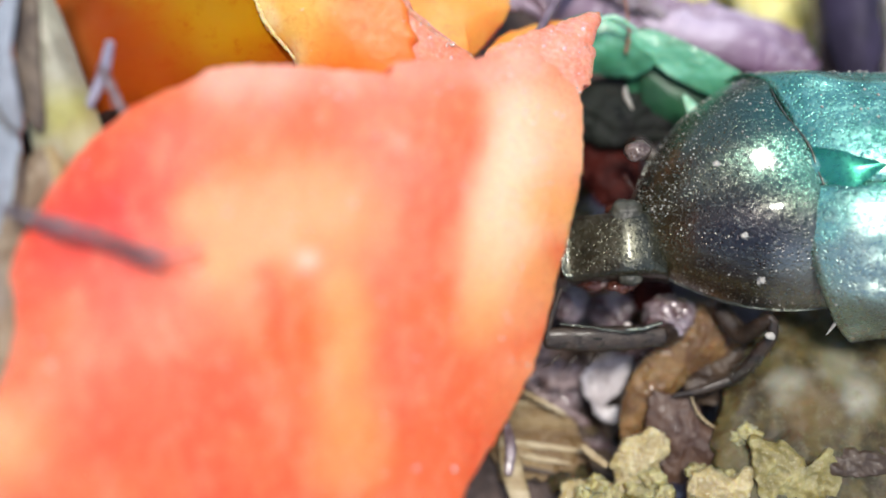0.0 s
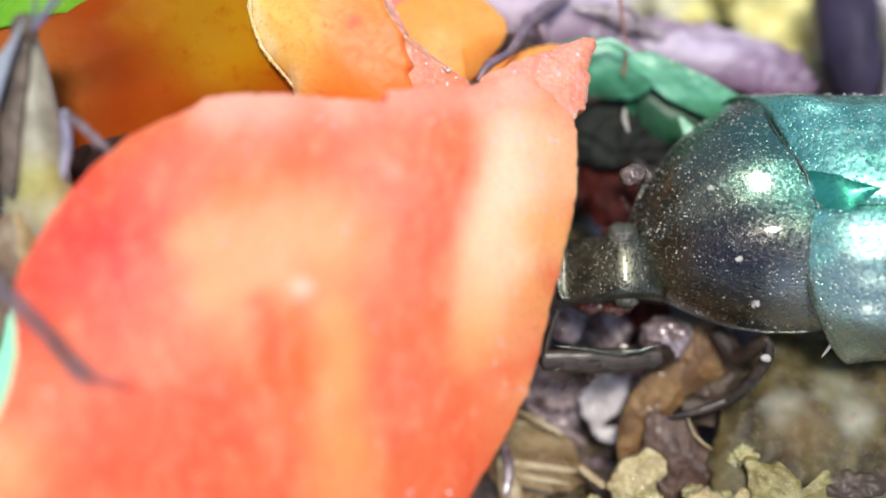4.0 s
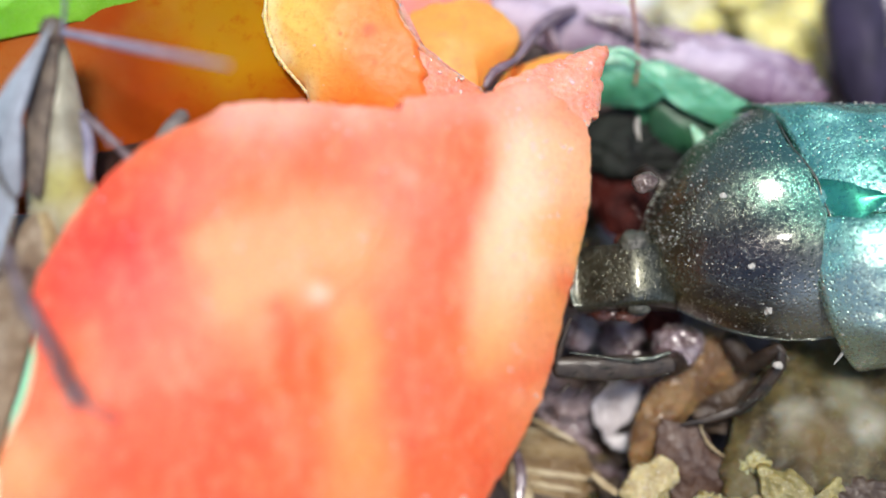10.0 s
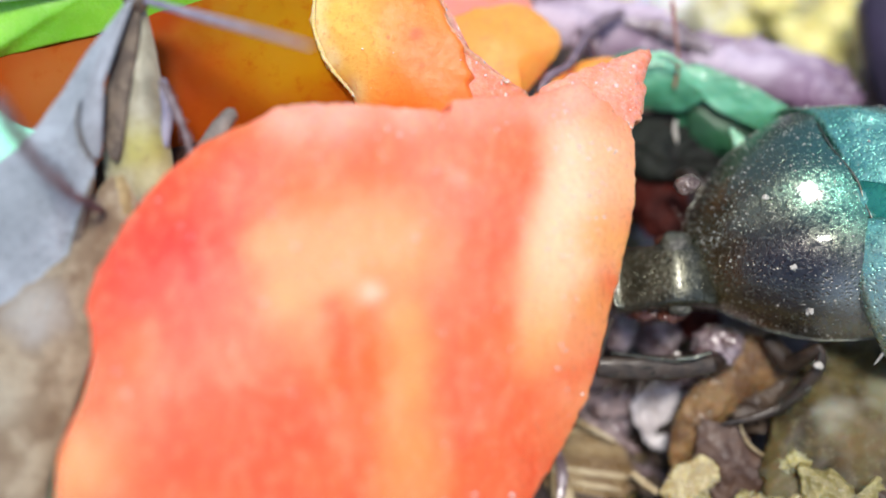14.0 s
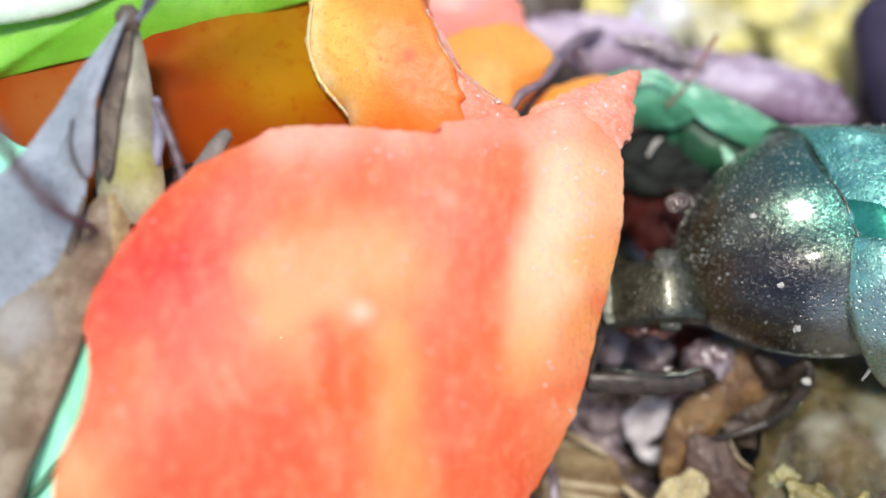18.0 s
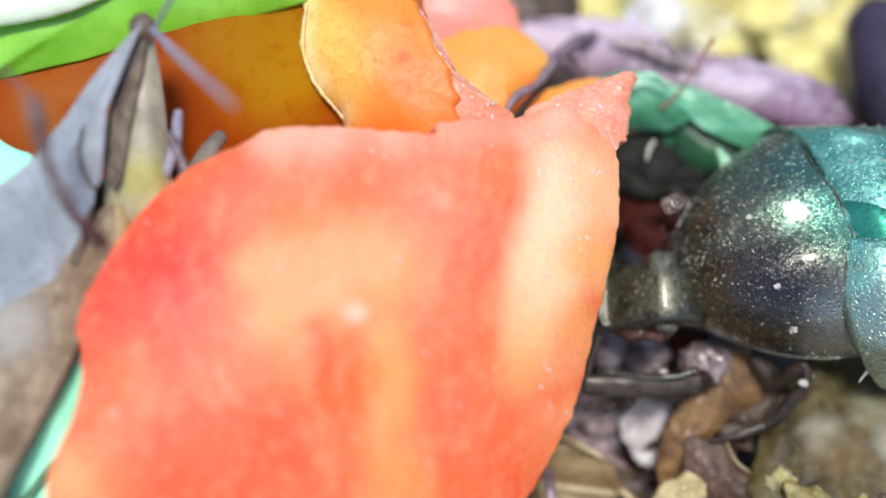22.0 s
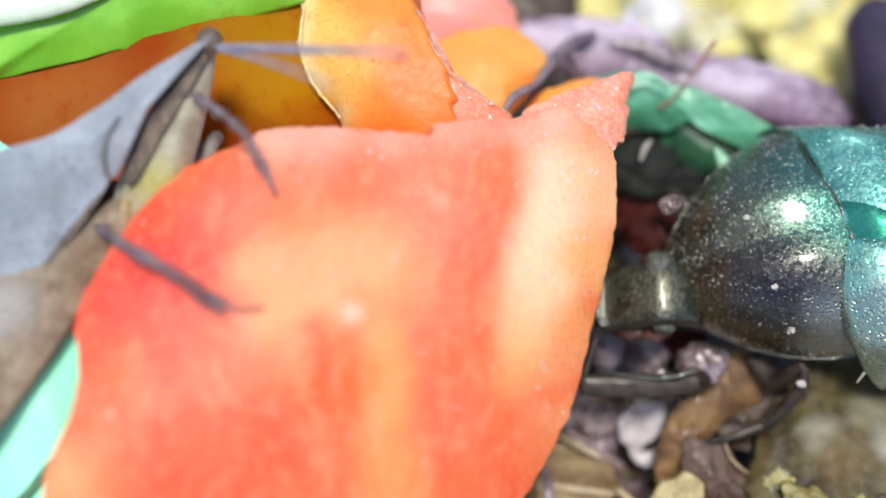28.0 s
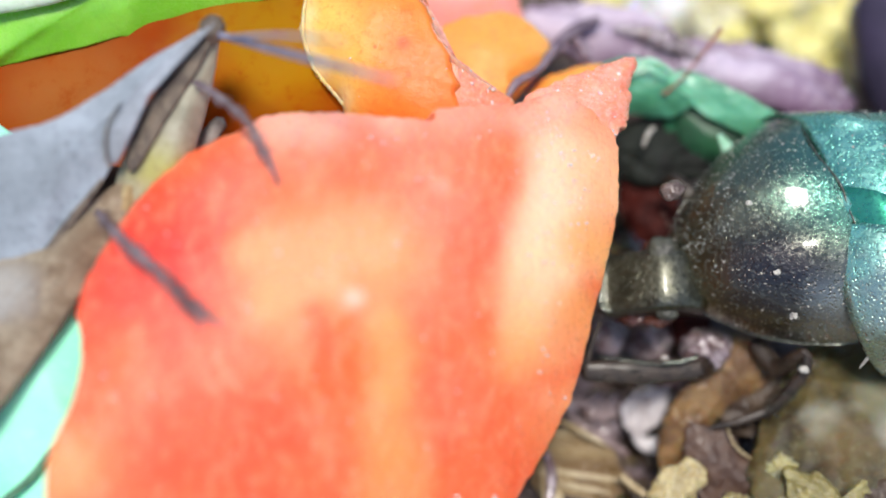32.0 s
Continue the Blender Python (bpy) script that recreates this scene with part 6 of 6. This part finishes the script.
    swing(feeler_near, 19, [(0, 80, 0), (3, 60, 0), (5.5, 5, 0), (6, -7, 0), (7, 0, 0), (8, 9, 0), (9, 33, 0), (9.5, 10, 0), (10, -9, 0), (11, 3, 0), (12, 25, 0), (13, 12, 0), (14, -14, 0),
                            (14.5, -10, 0), (17, 45, 0), (19, 33, 0), (20, 7, 0), (21, 8, -10), (22, -32, -14), (23, -33, -14), (24, -36, -10), (24.6, -20, 0), (25, -2, 0), (25.5, 20, 0), (27.5, -19, 0),
                            (28, -2, 0), (28.5, -3, 0), (29.5, 1, 0), (30, 10, 0), (31, 12, 0), (32, -13, 0)])
    swing(feeler_far, -20.6, [(0, 75, 0), (12, 60, 0), (20, 40, 0), (23, 40, 0), (24, 20, 0), (24.6, -30, 0), (25, -5, 0), (25.5, 25, 0), (27.5, -24, 0), (32, -13, 0)])
    extra = [(0, -16), (3, -12), (9, -9), (13, -7), (17, -10), (22, -14), (25, -12), (25.5, -11), (27.5, -3), (32, -3)]
    walk(moth_abdomen, [(t, turn_about(moth_abdomen, a, 11, 90)) for t, a in extra])
    walk(moth_wing, [(0, turn_about(moth_wing, -1)), (13, turn_about(moth_wing, 0)), (32, turn_about(moth_wing, 0))])
    base = twig.location.copy()
    walk(twig, [(t, Matrix.Translation(base + (UP_SLOPE * -s + RIGHT * s) * MM)) for t, s in ((0, 1.6), (9, 1.6), (9.6, 0.8), (10.2, 0.0), (32, 0.0))])

    def sway(ob, rows):
        base = (BASES[ob.name] - BASES[ob.parent.name]) * MM
        walk(ob, [(t, Matrix.Translation(base + (RIGHT * s) * MM) @ Matrix.Rotation(radians(a), 4, OUT)) for t, a, s in rows])

    sway(bug_feeler, [(0, 46, 0), (9, 43, 0), (13, 44, 0), (14.5, 40, 0), (16.5, 2, 0), (19, 6, 0), (22, 3, 0), (28, 0, 0), (32, -2, 0)])
    sway(bug_tip, [(0, 45, 0.5), (9, 30, 0.6), (14.5, 30, 0.5), (16.5, -5, 0.1), (19, -10, 0.1), (22, 5, 0.1), (28, 0, 0), (32, -2, 0)])
    sway(fly_leg, [(0, 6, 1.2), (3, 4, 0.8), (5.5, 0, 0.1), (9, 0, 0.2), (14, 2, 0.6), (16.5, 0, 0), (28, 0, 0), (32, 0, 0)])


motions()
